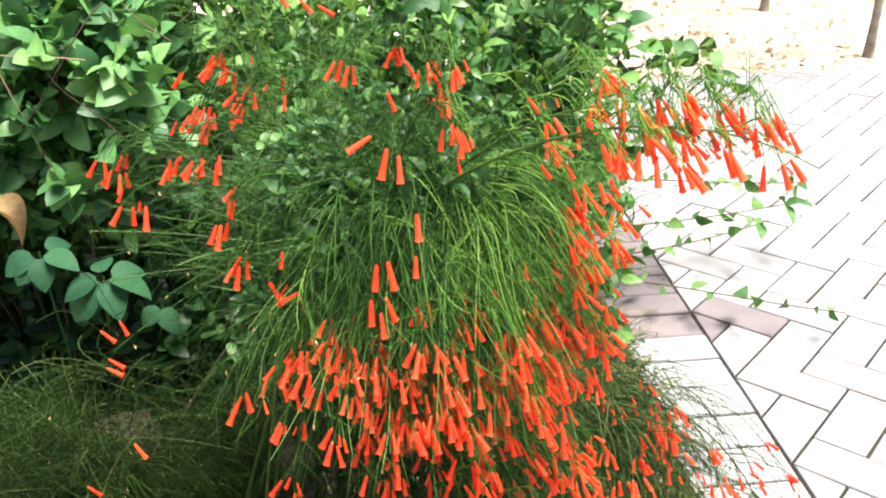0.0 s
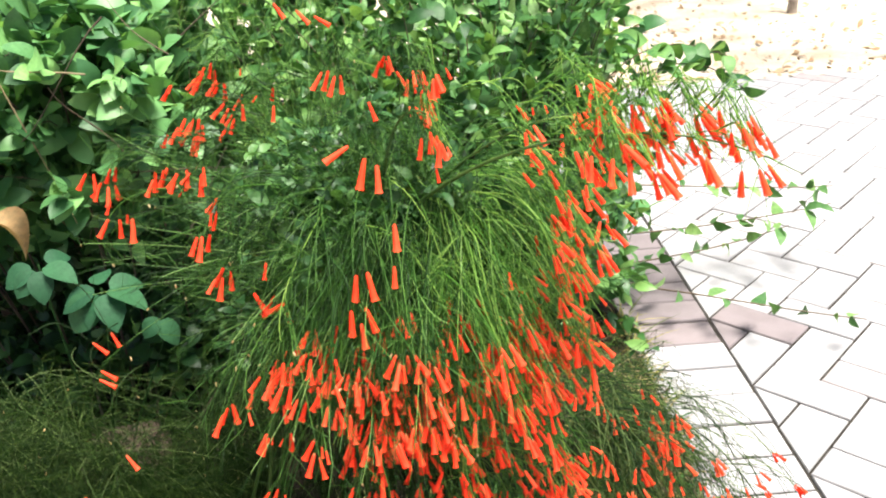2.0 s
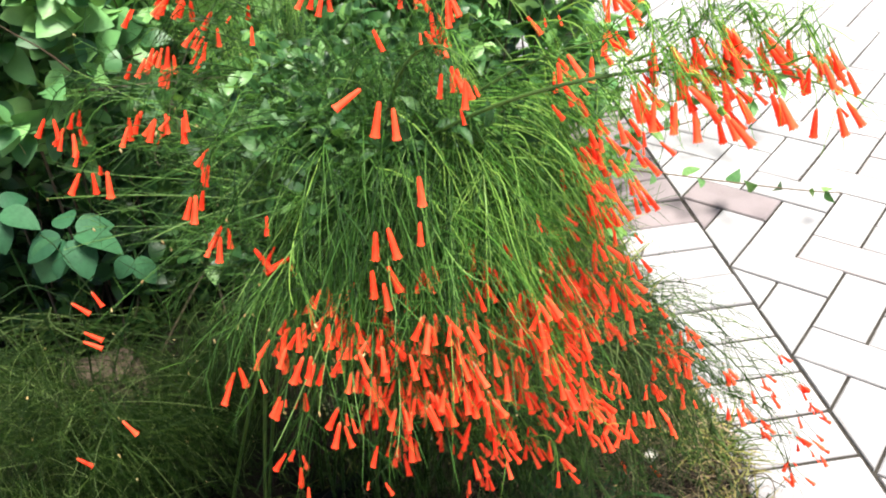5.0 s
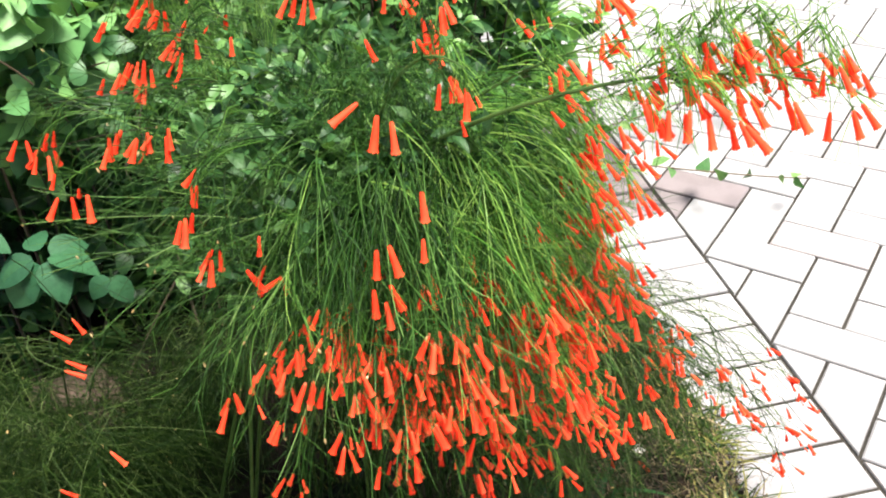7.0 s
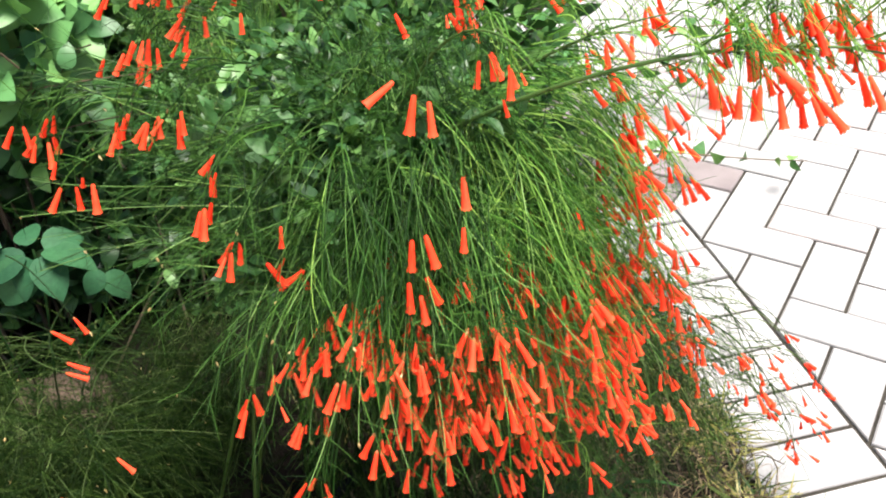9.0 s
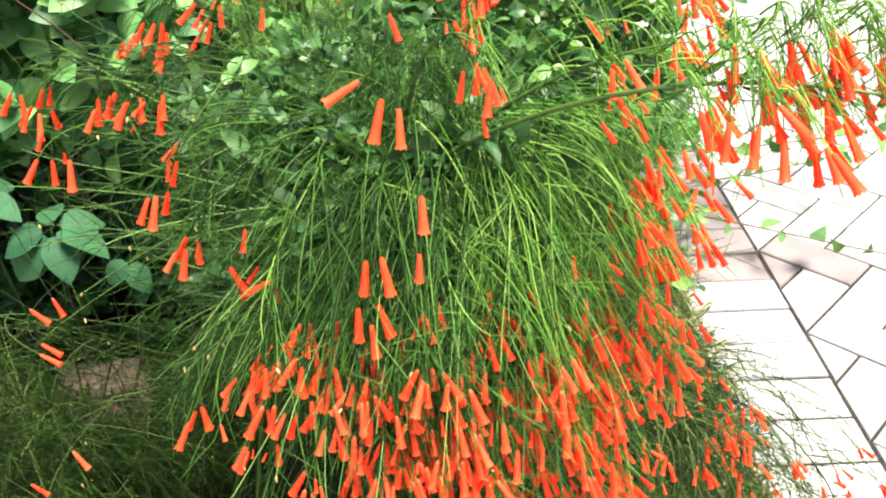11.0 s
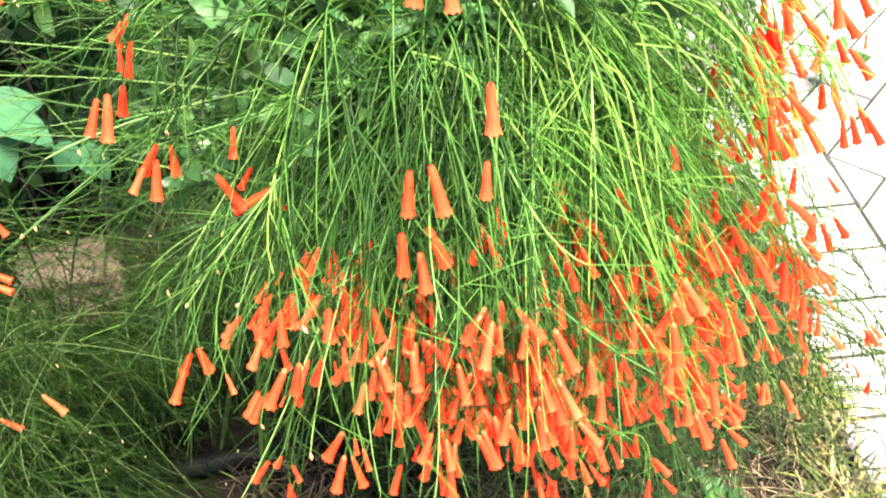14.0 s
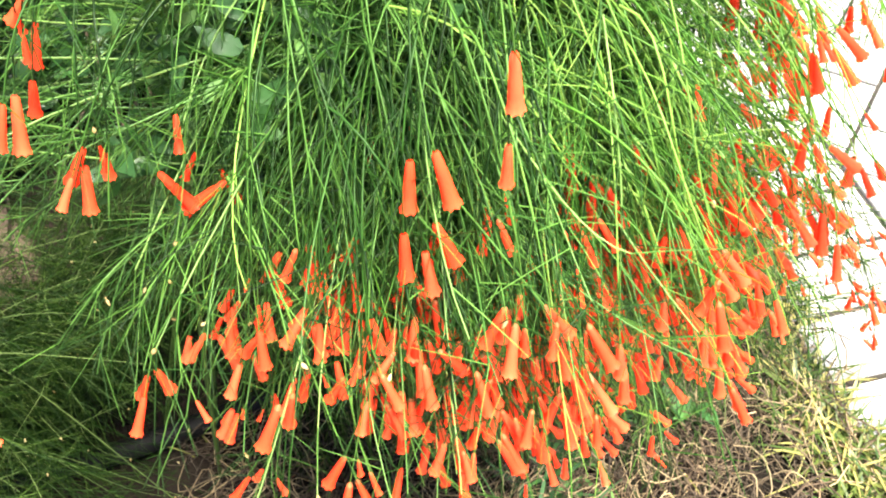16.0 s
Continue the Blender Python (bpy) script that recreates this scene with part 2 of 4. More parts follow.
def sheet(name, x0, x1, y0, y1, z, nx, ny, mat, rough=0.0, seed=3):
    xs, ys = np.linspace(x0, x1, nx + 1), np.linspace(y0, y1, ny + 1)
    gx, gy = np.meshgrid(xs, ys, indexing="ij")
    rng = np.random.default_rng(seed)
    gz = z + rough * rng.standard_normal(gx.shape)
    i = np.arange((nx + 1) * (ny + 1)).reshape(nx + 1, ny + 1)
    quads = np.stack([i[:-1, :-1], i[1:, :-1], i[1:, 1:], i[:-1, 1:]], -1).reshape(-1, 4)
    return mesh_of(name, np.stack([gx, gy, gz], -1).reshape(-1, 3), quads, [mat])


ground = new("ground", sheet("ground", -400, 400, -400, 400, -0.03, 8, 8, M_SAND))
tagged(ground, "pale dry sandy ground reaching to the horizon", "ground", kind="structure")
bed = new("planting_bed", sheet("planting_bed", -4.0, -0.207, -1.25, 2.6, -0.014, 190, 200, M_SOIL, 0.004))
tagged(bed, "dark soil of the planting bed beside the paving, darkened further for the plants' shade", "soil", kind="structure")

pavement = new("pavement", sheet("pavement", -0.206, 4.0, -3.0, 2.36, -0.006, 4, 4, M_BED))
tagged(pavement, "pale concrete pavers in herringbone with a soldier-course edge", "pavement", kind="structure")


def slab(poly, top=0.0, bottom=-0.05, chamfer=0.003):
    """A paver of that outline (counterclockwise) with a small chamfer round its top: corners and faces as lists."""
    n = len(poly)
    c = np.mean(poly, 0)
    inner = [p + (c - p) / max(np.linalg.norm(c - p), 1e-6) * chamfer * 1.3 for p in poly]
    verts = [(*p, bottom) for p in poly] + [(*p, top - chamfer) for p in poly] + [(*p, top) for p in inner]
    faces = [[k, (k + 1) % n, n + (k + 1) % n, n + k] for k in range(n)]
    faces += [[n + k, n + (k + 1) % n, 2 * n + (k + 1) % n, 2 * n + k] for k in range(n)]
    faces.append([2 * n + k for k in range(n)])
    return verts, faces


def plain_mesh(name, verts, faces, mat):
    me = bpy.data.meshes.new(name)
    me.from_pydata(verts, [], faces)
    me.materials.append(mat)
    return me


def clipped(poly, limit):
    """The part of an outline with x over limit."""
    out = []
    for p, q in zip(poly, poly[1:] + poly[:1]):
        if p[0] >= limit:
            out.append(p)
        if (p[0] >= limit) != (q[0] >= limit):
            out.append(p + (q - p) * (limit - p[0]) / (q[0] - p[0]))
    return out


def rect(x, y):
    h, k = x / 2, y / 2
    return [np.array(c) for c in ((-h, -k), (h, -k), (h, k), (-h, k))]


JOINT = 0.006
bricks_rng = random.Random(4)


def lay_pavement():
    soldier = plain_mesh("edge_brick", *slab(rect(0.200, W - 0.008)), M_PAVER_ONE)
    pink = plain_mesh("edge_brick", *slab(rect(0.200, W - 0.008)), M_PAVER_PINK_SHADE)
    full = plain_mesh("brick", *slab(rect(2 * W - JOINT, W - JOINT)), M_PAVER_ONE)
    far_v, far_f, made = [], [], 0
    for i in range(-20, 51):
        y = (2.26 - i) * W
        # Bricks beside the shrub take the pink mix darkened for its shade.
        ob = new("edge_brick", pink if 0.17 < y < 0.80 else soldier)
        ob.parent = pavement
        ob.matrix_basis = pose(-0.104, y, bricks_rng.uniform(-0.0015, 0.001), bricks_rng.gauss(0, 0.4), bricks_rng.gauss(0, 0.25), bricks_rng.gauss(0, 0.35))
    for i in range(-24, 30):
        for j in range(-60, 60):
            for kind in (0, 1):
                a0, b0 = 2 * i + j, -2 * i + j
                a, b = (a0 + 0.5, b0 + 1.0) if kind == 0 else (a0 - 1.0, b0 + 1.5)
                x, y = R * (a + b), R * (a - b)
                if x < -0.2 or x > 4.0 or y < -2.95 or y > 2.35:
                    continue
                deg = -45 if kind == 0 else 45
                near = x < 1.25 and -0.75 < y < 1.35
                if x < 0.20:
                    turn = math.radians(deg)
                    cs, sn = math.cos(turn), math.sin(turn)
                    poly = [np.array((x + cs * p[0] - sn * p[1], y + sn * p[0] + cs * p[1])) for p in rect(2 * W - JOINT, W - JOINT)]
                    poly = clipped(poly, 0.0025)
                    if len(poly) < 3:
                        continue
                    c = np.mean(poly, 0)
                    me = plain_mesh("cut_brick", *slab([p - c for p in poly]), M_PAVER_PINK_SHADE if 0.2 < c[1] < 0.36 and kind == 0 else M_PAVER_ONE)
                    ob = new("brick", me)
                    ob.parent = pavement
                    ob.matrix_basis = pose(c[0], c[1], bricks_rng.uniform(-0.001, 0.001))
                    made += 1
                elif near and made < 300:
                    ob = new("brick", full)
                    ob.parent = pavement
                    ob.matrix_basis = pose(x, y, bricks_rng.uniform(-0.0015, 0.001), bricks_rng.gauss(0, 0.3), bricks_rng.gauss(0, 0.3), deg + bricks_rng.gauss(0, 0.3))
                    made += 1
                else:
                    v, f = slab(rect(2 * W - JOINT, W - JOINT))
                    m = pose(x, y, bricks_rng.uniform(-0.001, 0.001), 0, 0, deg)
                    base = len(far_v)
                    far_v += [tuple(m @ Vector(p)) for p in v]
                    far_f += [[base + k for k in face] for face in f]
    part("far_bricks", plain_mesh("far_bricks", far_v, far_f, M_PAVER), pavement, kind="stuff")


# ---- plants ----
def whorls(rng, lines, per, length, radius, spread=0.75, start=0.25, droop=0.5):
    """Thin branchlets that leave the strands in tufts, leaning along them and sagging."""
    n, s, _ = lines.shape
    t = start + (1 - start) * rng.random((n, per)) ** 0.8
    t = np.round(t * 9) / 9 + rng.normal(0, 0.006, t.shape)  # tufts at the nodes
    f = np.clip(t, 0, 0.999) * (s - 1)
    k = f.astype(int)
    w = (f - k)[..., None]
    rows = np.arange(n)[:, None]
    at = lines[rows, k] * (1 - w) + lines[rows, k + 1] * w
    way = unit(lines[rows, k + 1] - lines[rows, k])
    d = unit(way + spread * rng.standard_normal(way.shape) + (0, 0, -0.15))
    at, d = at.reshape(-1, 3), d.reshape(-1, 3)
    l = length * rng.uniform(0.5, 1.3, (len(at), 1))
    down = np.array((0, 0, -1.0))
    p = (at, at + d * l * 0.35, at + d * l * 0.7 + down * l * droop * 0.15, at + d * l + down * l * droop * 0.45)
    return tubes(bezier(p, 4), radius * np.array((1.0, 0.9, 0.8, 0.35)))


def fan(rng, count, centre, low, high, angles, reach, ends, lift=0.12, inner=0.1, wild=0.035, stiff=False):
    """Arching strands: they leave a crown round centre between the heights low and high, rise and fall to ends
    at a distance reach(angle) round it, nearly straight where stiff. Angles in degrees from +x, counterclockwise."""
    phi = np.radians(rng.uniform(*angles, count))
    out = np.stack([np.cos(phi), np.sin(phi), 0 * phi], -1)
    c = np.array(centre)
    z0 = rng.uniform(low, high, count)
    start = c + out * (inner * rng.random((count, 1))) + 0.03 * rng.standard_normal((count, 3)) * (1, 1, 0)
    start[:, 2] = z0
    r = np.array([reach(a) for a in np.degrees(phi)])[:, None] * rng.uniform(0.55, 1.08, (count, 1))
    end = c + out * r + (0.042 if stiff else 0.025) * rng.standard_normal((count, 3)) * (1, 1, 0)
    end[:, 2] = rng.uniform(*ends, count)
    top = np.maximum(z0, end[:, 2])
    b, d = start * 0.65 + end * 0.35, start * 0.22 + end * 0.78
    b += wild * rng.standard_normal(b.shape)
    d += 1.3 * wild * rng.standard_normal(d.shape)
    end += 0.8 * wild * rng.standard_normal(end.shape) * (1, 1, 0.5)
    b[:, 2] = top + lift * rng.uniform(0.3, 1.2, count)
    d[:, 2] = np.minimum(top + lift * 0.6, end[:, 2] + (top - end[:, 2]) * 0.75 + lift * 0.4)
    if stiff:
        bow = lift * rng.uniform(0.2, 1.2, count)
        b[:, 2] = start[:, 2] + (end[:, 2] - start[:, 2]) * 0.30 + bow
        d[:, 2] = start[:, 2] + (end[:, 2] - start[:, 2]) * 0.72 + bow * 0.8
    return bezier((start, b, d, end), 12)


def flower_mesh(name, mat, sides=8):
    """A hanging tube flower 1 long: narrow neck above, swelling to a mouth with five spread lobes."""
    prof = [(0.0, 0.04), (-0.05, 0.066), (-0.30, 0.088), (-0.70, 0.112), (-0.90, 0.126), (-0.975, 0.150)]
    verts, quads = [], []
    for z, r in prof:
        verts += [(r * math.cos(2 * math.pi * k / sides), r * math.sin(2 * math.pi * k / sides), z) for k in range(sides)]
    for ring in range(len(prof) - 1):
        for k in range(sides):
            a, b = ring * sides + k, ring * sides + (k + 1) % sides
            quads.append((a, a + sides, b + sides, b))
    last = (len(prof) - 1) * sides
    for k in range(sides):  # rounded lobes
        base = len(verts)
        t = 2 * math.pi * (k + 0.5) / sides
        verts.append((0.168 * math.cos(t), 0.168 * math.sin(t), -1.015))
        m = 0.150 * math.cos(math.pi / sides)
        verts.append((m * math.cos(t), m * math.sin(t), -0.965))
        quads.append((last + k, base, last + (k + 1) % sides, base + 1))
    return np.array(verts), np.array(quads)


FLOWER_V, FLOWER_Q = flower_mesh("flower", None)
FLOWER_ONE = mesh_of("flower", FLOWER_V, FLOWER_Q, [M_PETAL_ONE])


def calyx_mesh(sides=5):
    """A small green cup round the neck of a flower, of the same scale."""
    verts, quads = [], []
    for z, r in ((0.05, 0.015), (0.02, 0.045), (-0.02, 0.066), (-0.05, 0.082)):
        verts += [(r * math.cos(2 * math.pi * k / sides), r * math.sin(2 * math.pi * k / sides), z) for k in range(sides)]
    for ring in range(3):
        for k in range(sides):
            a, b = ring * sides + k, ring * sides + (k + 1) % sides
            quads.append((a, a + sides, b + sides, b))
    return mesh_of("calyx", np.array(verts), np.array(quads), [M_CALYX])


CALYX = calyx_mesh()


class Blossom:
    """The flowers of one plant: gathered by sprays, then built, with the stalk of each."""

    def __init__(self, seed, hub):
        self.rng, self.hub, self.rows = np.random.default_rng(seed), np.array(hub), []

    def spray(self, centre, size, count, lean=0.25, long=0.0208):
        """Flowers in small umbels: three to five hang splayed from one node."""
        g = self.rng
        left = count
        while left > 0:
            knot = np.array(centre) + g.uniform(-1.1, 1.1, 3) * np.array(size)
            out = unit((knot - self.hub) * (1, 1, 0))
            knot = knot + 0.014 * out
            n = min(left, int(g.integers(1, 5)))
            turn = g.uniform(0, 2 * np.pi)
            for k in range(n):
                a = turn + 2 * np.pi * (k + 0.4 * g.random()) / n
                side = np.array((math.cos(a), math.sin(a), 0.0)) * g.uniform(0.15, 0.5)
                aside = np.array((np.clip(2.6 * (knot[0] - self.hub[0] + 0.02), -0.35, 0.42), 0.0, 0.0))
                d = unit(np.array((0, 0, -1.0)) + lean * out * g.uniform(0.3, 1.1) + aside * g.uniform(0.3, 1.3) + side + 0.09 * g.standard_normal(3))
                p = knot + (d + side) * g.uniform(0.004, 0.016) + 0.003 * g.standard_normal(3)
                self.rows.append((p, d, long * (g.uniform(0.82, 1.15) if g.random() > 0.2 else g.uniform(0.4, 0.75))))
            left -= n
        return self

    def one(self, place, way, long=0.025):
        self.rows.append((np.array(place), unit(np.array(way, float)), long))
        return self

    def build(self, parent, most=300, label="orange-red tube flower"):
        rest = []
        for n, (p, d, l) in enumerate(self.rows):
            m = Matrix.Translation(Vector(p - np.array(parent.location))) @ Vector((0, 0, -1)).rotation_difference(Vector(d)).to_matrix().to_4x4() @ Matrix.Rotation(n * 2.4, 4, "Z") @ Matrix.Scale(l, 4)
            if n < most:
                ob = new("flower", FLOWER_ONE)
                ob.parent = parent
                ob.matrix_basis = m
                ob["label"] = label
                cup = new("calyx", CALYX)
                cup.parent = ob
            else:
                a = np.array(m)
                rest.append((FLOWER_V @ a[:3, :3].T + a[:3, 3], FLOWER_Q))
        if rest:
            part("flower_mass", mesh_of("flower_mass", *joined(rest), [M_PETAL]), parent, label, "stuff")

    def stalks(self):
        """Thin stems that fall from the strands behind to each flower."""
        g = self.rng
        p = np.array([r[0] for r in self.rows])
        way = np.array([r[1] for r in self.rows])
        inward = (self.hub + 0.06 * g.standard_normal(p.shape) - p) * (1, 1, 0)
        far = np.linalg.norm(inward, axis=1, keepdims=True)
        start = p + inward / far * np.minimum(far * g.uniform(0.3, 0.8, (len(p), 1)), 0.11 * np.clip((0.95 - p[:, 2:]) / 0.2, 0.15, 1.0))
        start[:, 2] = np.minimum(p[:, 2] + g.uniform(0.02, 0.12, len(p)) * np.clip((0.95 - p[:, 2]) / 0.2, 0.12, 1.0), np.maximum(self.hub[2] + 0.02, p[:, 2] + 0.02))
        c = p - way * 0.05 * g.uniform(0.6, 1.4, (len(p), 1))
        b = start * 0.55 + p * 0.45
        b[:, 2] = np.maximum(start[:, 2], p[:, 2]) + 0.012
        return bezier((start, b, c, p), 9)


def strands_part(parent, name, pieces, mat, label=""):
    v, q = joined(pieces)
    return part(name, mesh_of(name, local(parent, v), q, [mat]), parent, label, "stuff")


def buds(parent, g, at):
    """Cream-coloured unopened buds at the ends of stems."""
    n = len(at)
    d = unit(np.array((0, 0, -1.0)) + 0.4 * g.standard_normal((n, 3)))
    t = np.array((0.0, 0.25, 0.6, 1.0))[None, :, None]
    l = g.uniform(0.003, 0.006, (n, 1, 1))
    v, q = tubes(at[:, None] + d[:, None] * t * l, np.array((0.0005, 0.0009, 0.0010, 0.0003)), 5)
    part("bud_mass", mesh_of("bud_mass", local(parent, v), q, [M_BUD]), parent, "tiny cream-coloured buds", "stuff")


def main_coral_plant():
    g = np.random.default_rng(11)
    plant = thing("coral_plant", (-0.74, -0.46, -0.02), "large arching coral plant covered in hanging orange-red tube flowers", "plant", "coral plants")
    hub = (-0.70, -0.62, 0.78)
    bl = Blossom(5, hub)
    # sprays with the nearest first: the dense skirt in front
    bl.spray((-0.735, -0.862, 0.650), (0.060, 0.035, 0.044), 128, 0.35)
    bl.spray((-0.652, -0.850, 0.664), (0.058, 0.040, 0.054), 150, 0.35)
    bl.spray((-0.708, -0.868, 0.604), (0.050, 0.030, 0.028), 48, 0.35)
    bl.spray((-0.783, -0.845, 0.684), (0.034, 0.026, 0.028), 36, 0.2)
    bl.spray((-0.846, -0.828, 0.622), (0.024, 0.018, 0.008), 9, 0.1)
    bl.spray((-0.834, -0.820, 0.582), (0.028, 0.018, 0.010), 6, 0.1)
    bl.spray((-0.690, -0.815, 0.560), (0.070, 0.030, 0.032), 44, 0.3)
    # the column that climbs beside the paving
    bl.spray((-0.570, -0.805, 0.678), (0.038, 0.040, 0.050), 96, 0.35, 0.0188)
    bl.spray((-0.585, -0.810, 0.618), (0.042, 0.038, 0.046), 76, 0.35, 0.0192)
    bl.spray((-0.544, -0.795, 0.738), (0.030, 0.040, 0.038), 40, 0.35, 0.0190)
    bl.spray((-0.535, -0.800, 0.790), (0.026, 0.035, 0.030), 26, 0.35, 0.0190)
    bl.spray((-0.612, -0.840, 0.640), (0.045, 0.032, 0.045), 56, 0.35, 0.0198)
    bl.spray((-0.598, -0.800, 0.615), (0.036, 0.030, 0.030), 34, 0.35, 0.0195)
    bl.spray((-0.593, -0.800, 0.506), (0.045, 0.030, 0.040), 44, 0.35, 0.0195)
    bl.spray((-0.691, -0.840, 0.523), (0.055, 0.028, 0.030), 36, 0.35, 0.0200)
    # low flowers under the skirt
    bl.spray((-0.645, -0.805, 0.450), (0.060, 0.030, 0.042), 28, 0.3, 0.0180)
    bl.spray((-0.562, -0.760, 0.423), (0.044, 0.030, 0.044), 36, 0.3, 0.0185)
    bl.spray((-0.780, -0.868, 0.525), (0.050, 0.020, 0.016), 9, 0.2, 0.0180)
    # the long branch over the paving
    bl.spray((-0.535, -0.900, 0.898), (0.032, 0.036, 0.024), 30, 0.45, 0.0205)
    bl.spray((-0.490, -0.912, 0.902), (0.032, 0.034, 0.022), 36, 0.45, 0.0210)
    bl.spray((-0.452, -0.930, 0.897), (0.026, 0.028, 0.020), 18, 0.45, 0.0210)
    bl.spray((-0.428, -0.930, 0.897), (0.012, 0.018, 0.008), 5, 0.45, 0.0165)
    # the crown, farther back
    bl.spray((-0.702, -0.610, 0.880), (0.040, 0.045, 0.022), 16, 0.5, 0.0200)
    bl.spray((-0.690, -0.740, 0.905), (0.036, 0.030, 0.020), 14, 0.5, 0.0200)
    bl.spray((-0.661, -0.826, 0.874), (0.022, 0.020, 0.016), 9, 0.3, 0.0200)
    bl.spray((-0.545, -0.690, 0.868), (0.045, 0.050, 0.024), 16, 0.4, 0.0190)
    bl.spray((-0.560, -0.780, 0.860), (0.036, 0.040, 0.026), 16, 0.4, 0.0190)
    # thin sprays away from the paving
    bl.spray((-0.862, -0.610, 0.880), (0.048, 0.048, 0.024), 24, 0.4, 0.0200)
    bl.spray((-0.895, -0.620, 0.836), (0.034, 0.040, 0.018), 14, 0.4, 0.0195)
    bl.spray((-0.900, -0.717, 0.828), (0.026, 0.022, 0.018), 12, 0.2)
    bl.spray((-0.957, -0.745, 0.786), (0.009, 0.012, 0.004), 4, 0.1, 0.0225)
    bl.spray((-0.988, -0.690, 0.808), (0.018, 0.018, 0.012), 9, 0.2, 0.0190)
    bl.spray((-0.868, -0.795, 0.812), (0.014, 0.015, 0.010), 7, 0.05)
    bl.spray((-0.853, -0.800, 0.756), (0.008, 0.012, 0.016), 6, 0.05)
    bl.spray((-0.725, -0.780, 0.720), (0.090, 0.040, 0.040), 7, 0.3, 0.0180)
    bl.one((-0.70, -0.88, 0.813), (0.02, -0.05, -1)).one((-0.703, -0.885, 0.775), (-0.05, -0.05, -1), 0.020)
    bl.one((-0.738, -0.87, 0.762), (-0.12, -0.1, -1)).one((-0.728, -0.87, 0.764), (0.18, -0.2, -1), 0.027)
    bl.one((-0.745, -0.88, 0.732), (-0.05, -0.1, -1)).one((-0.732, -0.88, 0.734), (0.3, -0.1, -1)).one((-0.737, -0.88, 0.718), (0.05, -0.1, -1))
    bl.one((-0.845, -0.80, 0.716), (0.45, -0.2, -0.9)).one((-0.817, -0.80, 0.702), (-0.9, -0.1, -0.45))
    bl.one((-0.735, -0.84, 0.872), (-0.9, -0.2, -0.5)).one((-0.722, -0.84, 0.860), (-0.25, -0.2, -1), 0.028).one((-0.712, -0.84, 0.853), (0.0, -0.2, -1))

    def reach(a):
        a = a % 360
        return 0.16 if a < 60 or a > 340 else 0.15 if a < 185 else 0.16 + 0.10 * math.sin(math.radians((a - 185) * 180 / 155))

    crown = (-0.70, -0.60, 0.0)
    arcs = [
        fan(g, 105, crown, 0.62, 0.78, (232, 302), reach, (0.52, 0.70), 0.016, 0.09, 0.006, True),
        fan(g, 90, (-0.70, -0.66, 0), 0.68, 0.80, (222, 300), reach, (0.58, 0.76), 0.016, 0.10, 0.006, True),
        fan(g, 60, (-0.66, -0.70, 0), 0.70, 0.80, (235, 300), lambda a: 0.17, (0.56, 0.68), 0.016, 0.08, 0.006, True),
        fan(g, 24, (-0.75, -0.64, 0), 0.62, 0.77, (165, 225), lambda a: 0.25, (0.64, 0.78), 0.016, 0.09, 0.006, True),
        fan(g, 26, (-0.78, -0.62, 0), 0.66, 0.78, (150, 215), lambda a: 0.22, (0.74, 0.86), 0.016, 0.06, 0.006, True),
        fan(g, 14, (-0.63, -0.68, 0), 0.60, 0.76, (285, 360), lambda a: 0.14, (0.66, 0.80), 0.030, 0.08, 0.012, True),
    ]
    # Inner stems added in the darkened green to paint the shadowed gaps.
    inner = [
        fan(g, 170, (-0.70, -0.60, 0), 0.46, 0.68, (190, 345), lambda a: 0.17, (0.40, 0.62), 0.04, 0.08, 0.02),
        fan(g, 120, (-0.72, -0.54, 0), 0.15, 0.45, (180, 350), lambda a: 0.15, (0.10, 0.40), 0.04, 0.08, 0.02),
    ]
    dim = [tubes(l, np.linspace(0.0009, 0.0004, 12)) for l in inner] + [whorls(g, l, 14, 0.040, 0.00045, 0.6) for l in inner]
    strands_part(plant, "old_stem_mass", dim, M_RUSH_SHADE, "crowded inner stems, coloured dark for the plant's inner shade")
    # Lime stems also brighten the paving side: light there is put into colour.
    young = [
        fan(g, 40, (-0.64, -0.69, 0), 0.66, 0.78, (252, 292), lambda a: 0.15, (0.60, 0.76), 0.016, 0.06, 0.006, True),
        fan(g, 34, (-0.65, -0.69, 0), 0.72, 0.81, (245, 290), lambda a: 0.17, (0.62, 0.74), 0.016, 0.05, 0.006, True),
        fan(g, 14, (-0.72, -0.68, 0), 0.70, 0.78, (210, 280), lambda a: 0.20, (0.56, 0.70), 0.016, 0.05, 0.006, True),
    ]
    # short stiff shoots that stand out all over the rounded crown
    n = 220
    phi, rise = np.radians(g.uniform(195, 345, n)), np.radians(g.uniform(-20, 80, n))
    aim = np.stack([np.cos(phi) * np.cos(rise), np.sin(phi) * np.cos(rise), np.sin(rise)], -1)
    foot = np.array((-0.72, -0.64, 0.66)) + aim * (0.20, 0.16, 0.15) * g.uniform(0.55, 1.0, (n, 1))
    aim = unit(aim + 0.45 * g.standard_normal((n, 3)) + (0, 0, 0.15))
    size = g.uniform(0.05, 0.11, (n, 1))
    drop = np.array((0, 0, -1.0))
    shoots = bezier((foot, foot + aim * size * 0.35, foot + aim * size * 0.7 + drop * size * 0.05, foot + aim * size + drop * size * 0.22), 12)
    arcs.append(shoots)
    fresh = [tubes(l, g.uniform(0.7, 1.2, (len(l), 1)) * np.linspace(0.0008, 0.00036, 12)) for l in young]
    fresh += [whorls(g, l, 12, 0.036, 0.00034, 0.5, 0.15, 0.2) for l in young]
    strands_part(plant, "young_stem_mass", fresh, M_RUSH_LIME, "lime-green drooping stems, brightened in colour for the lit side")
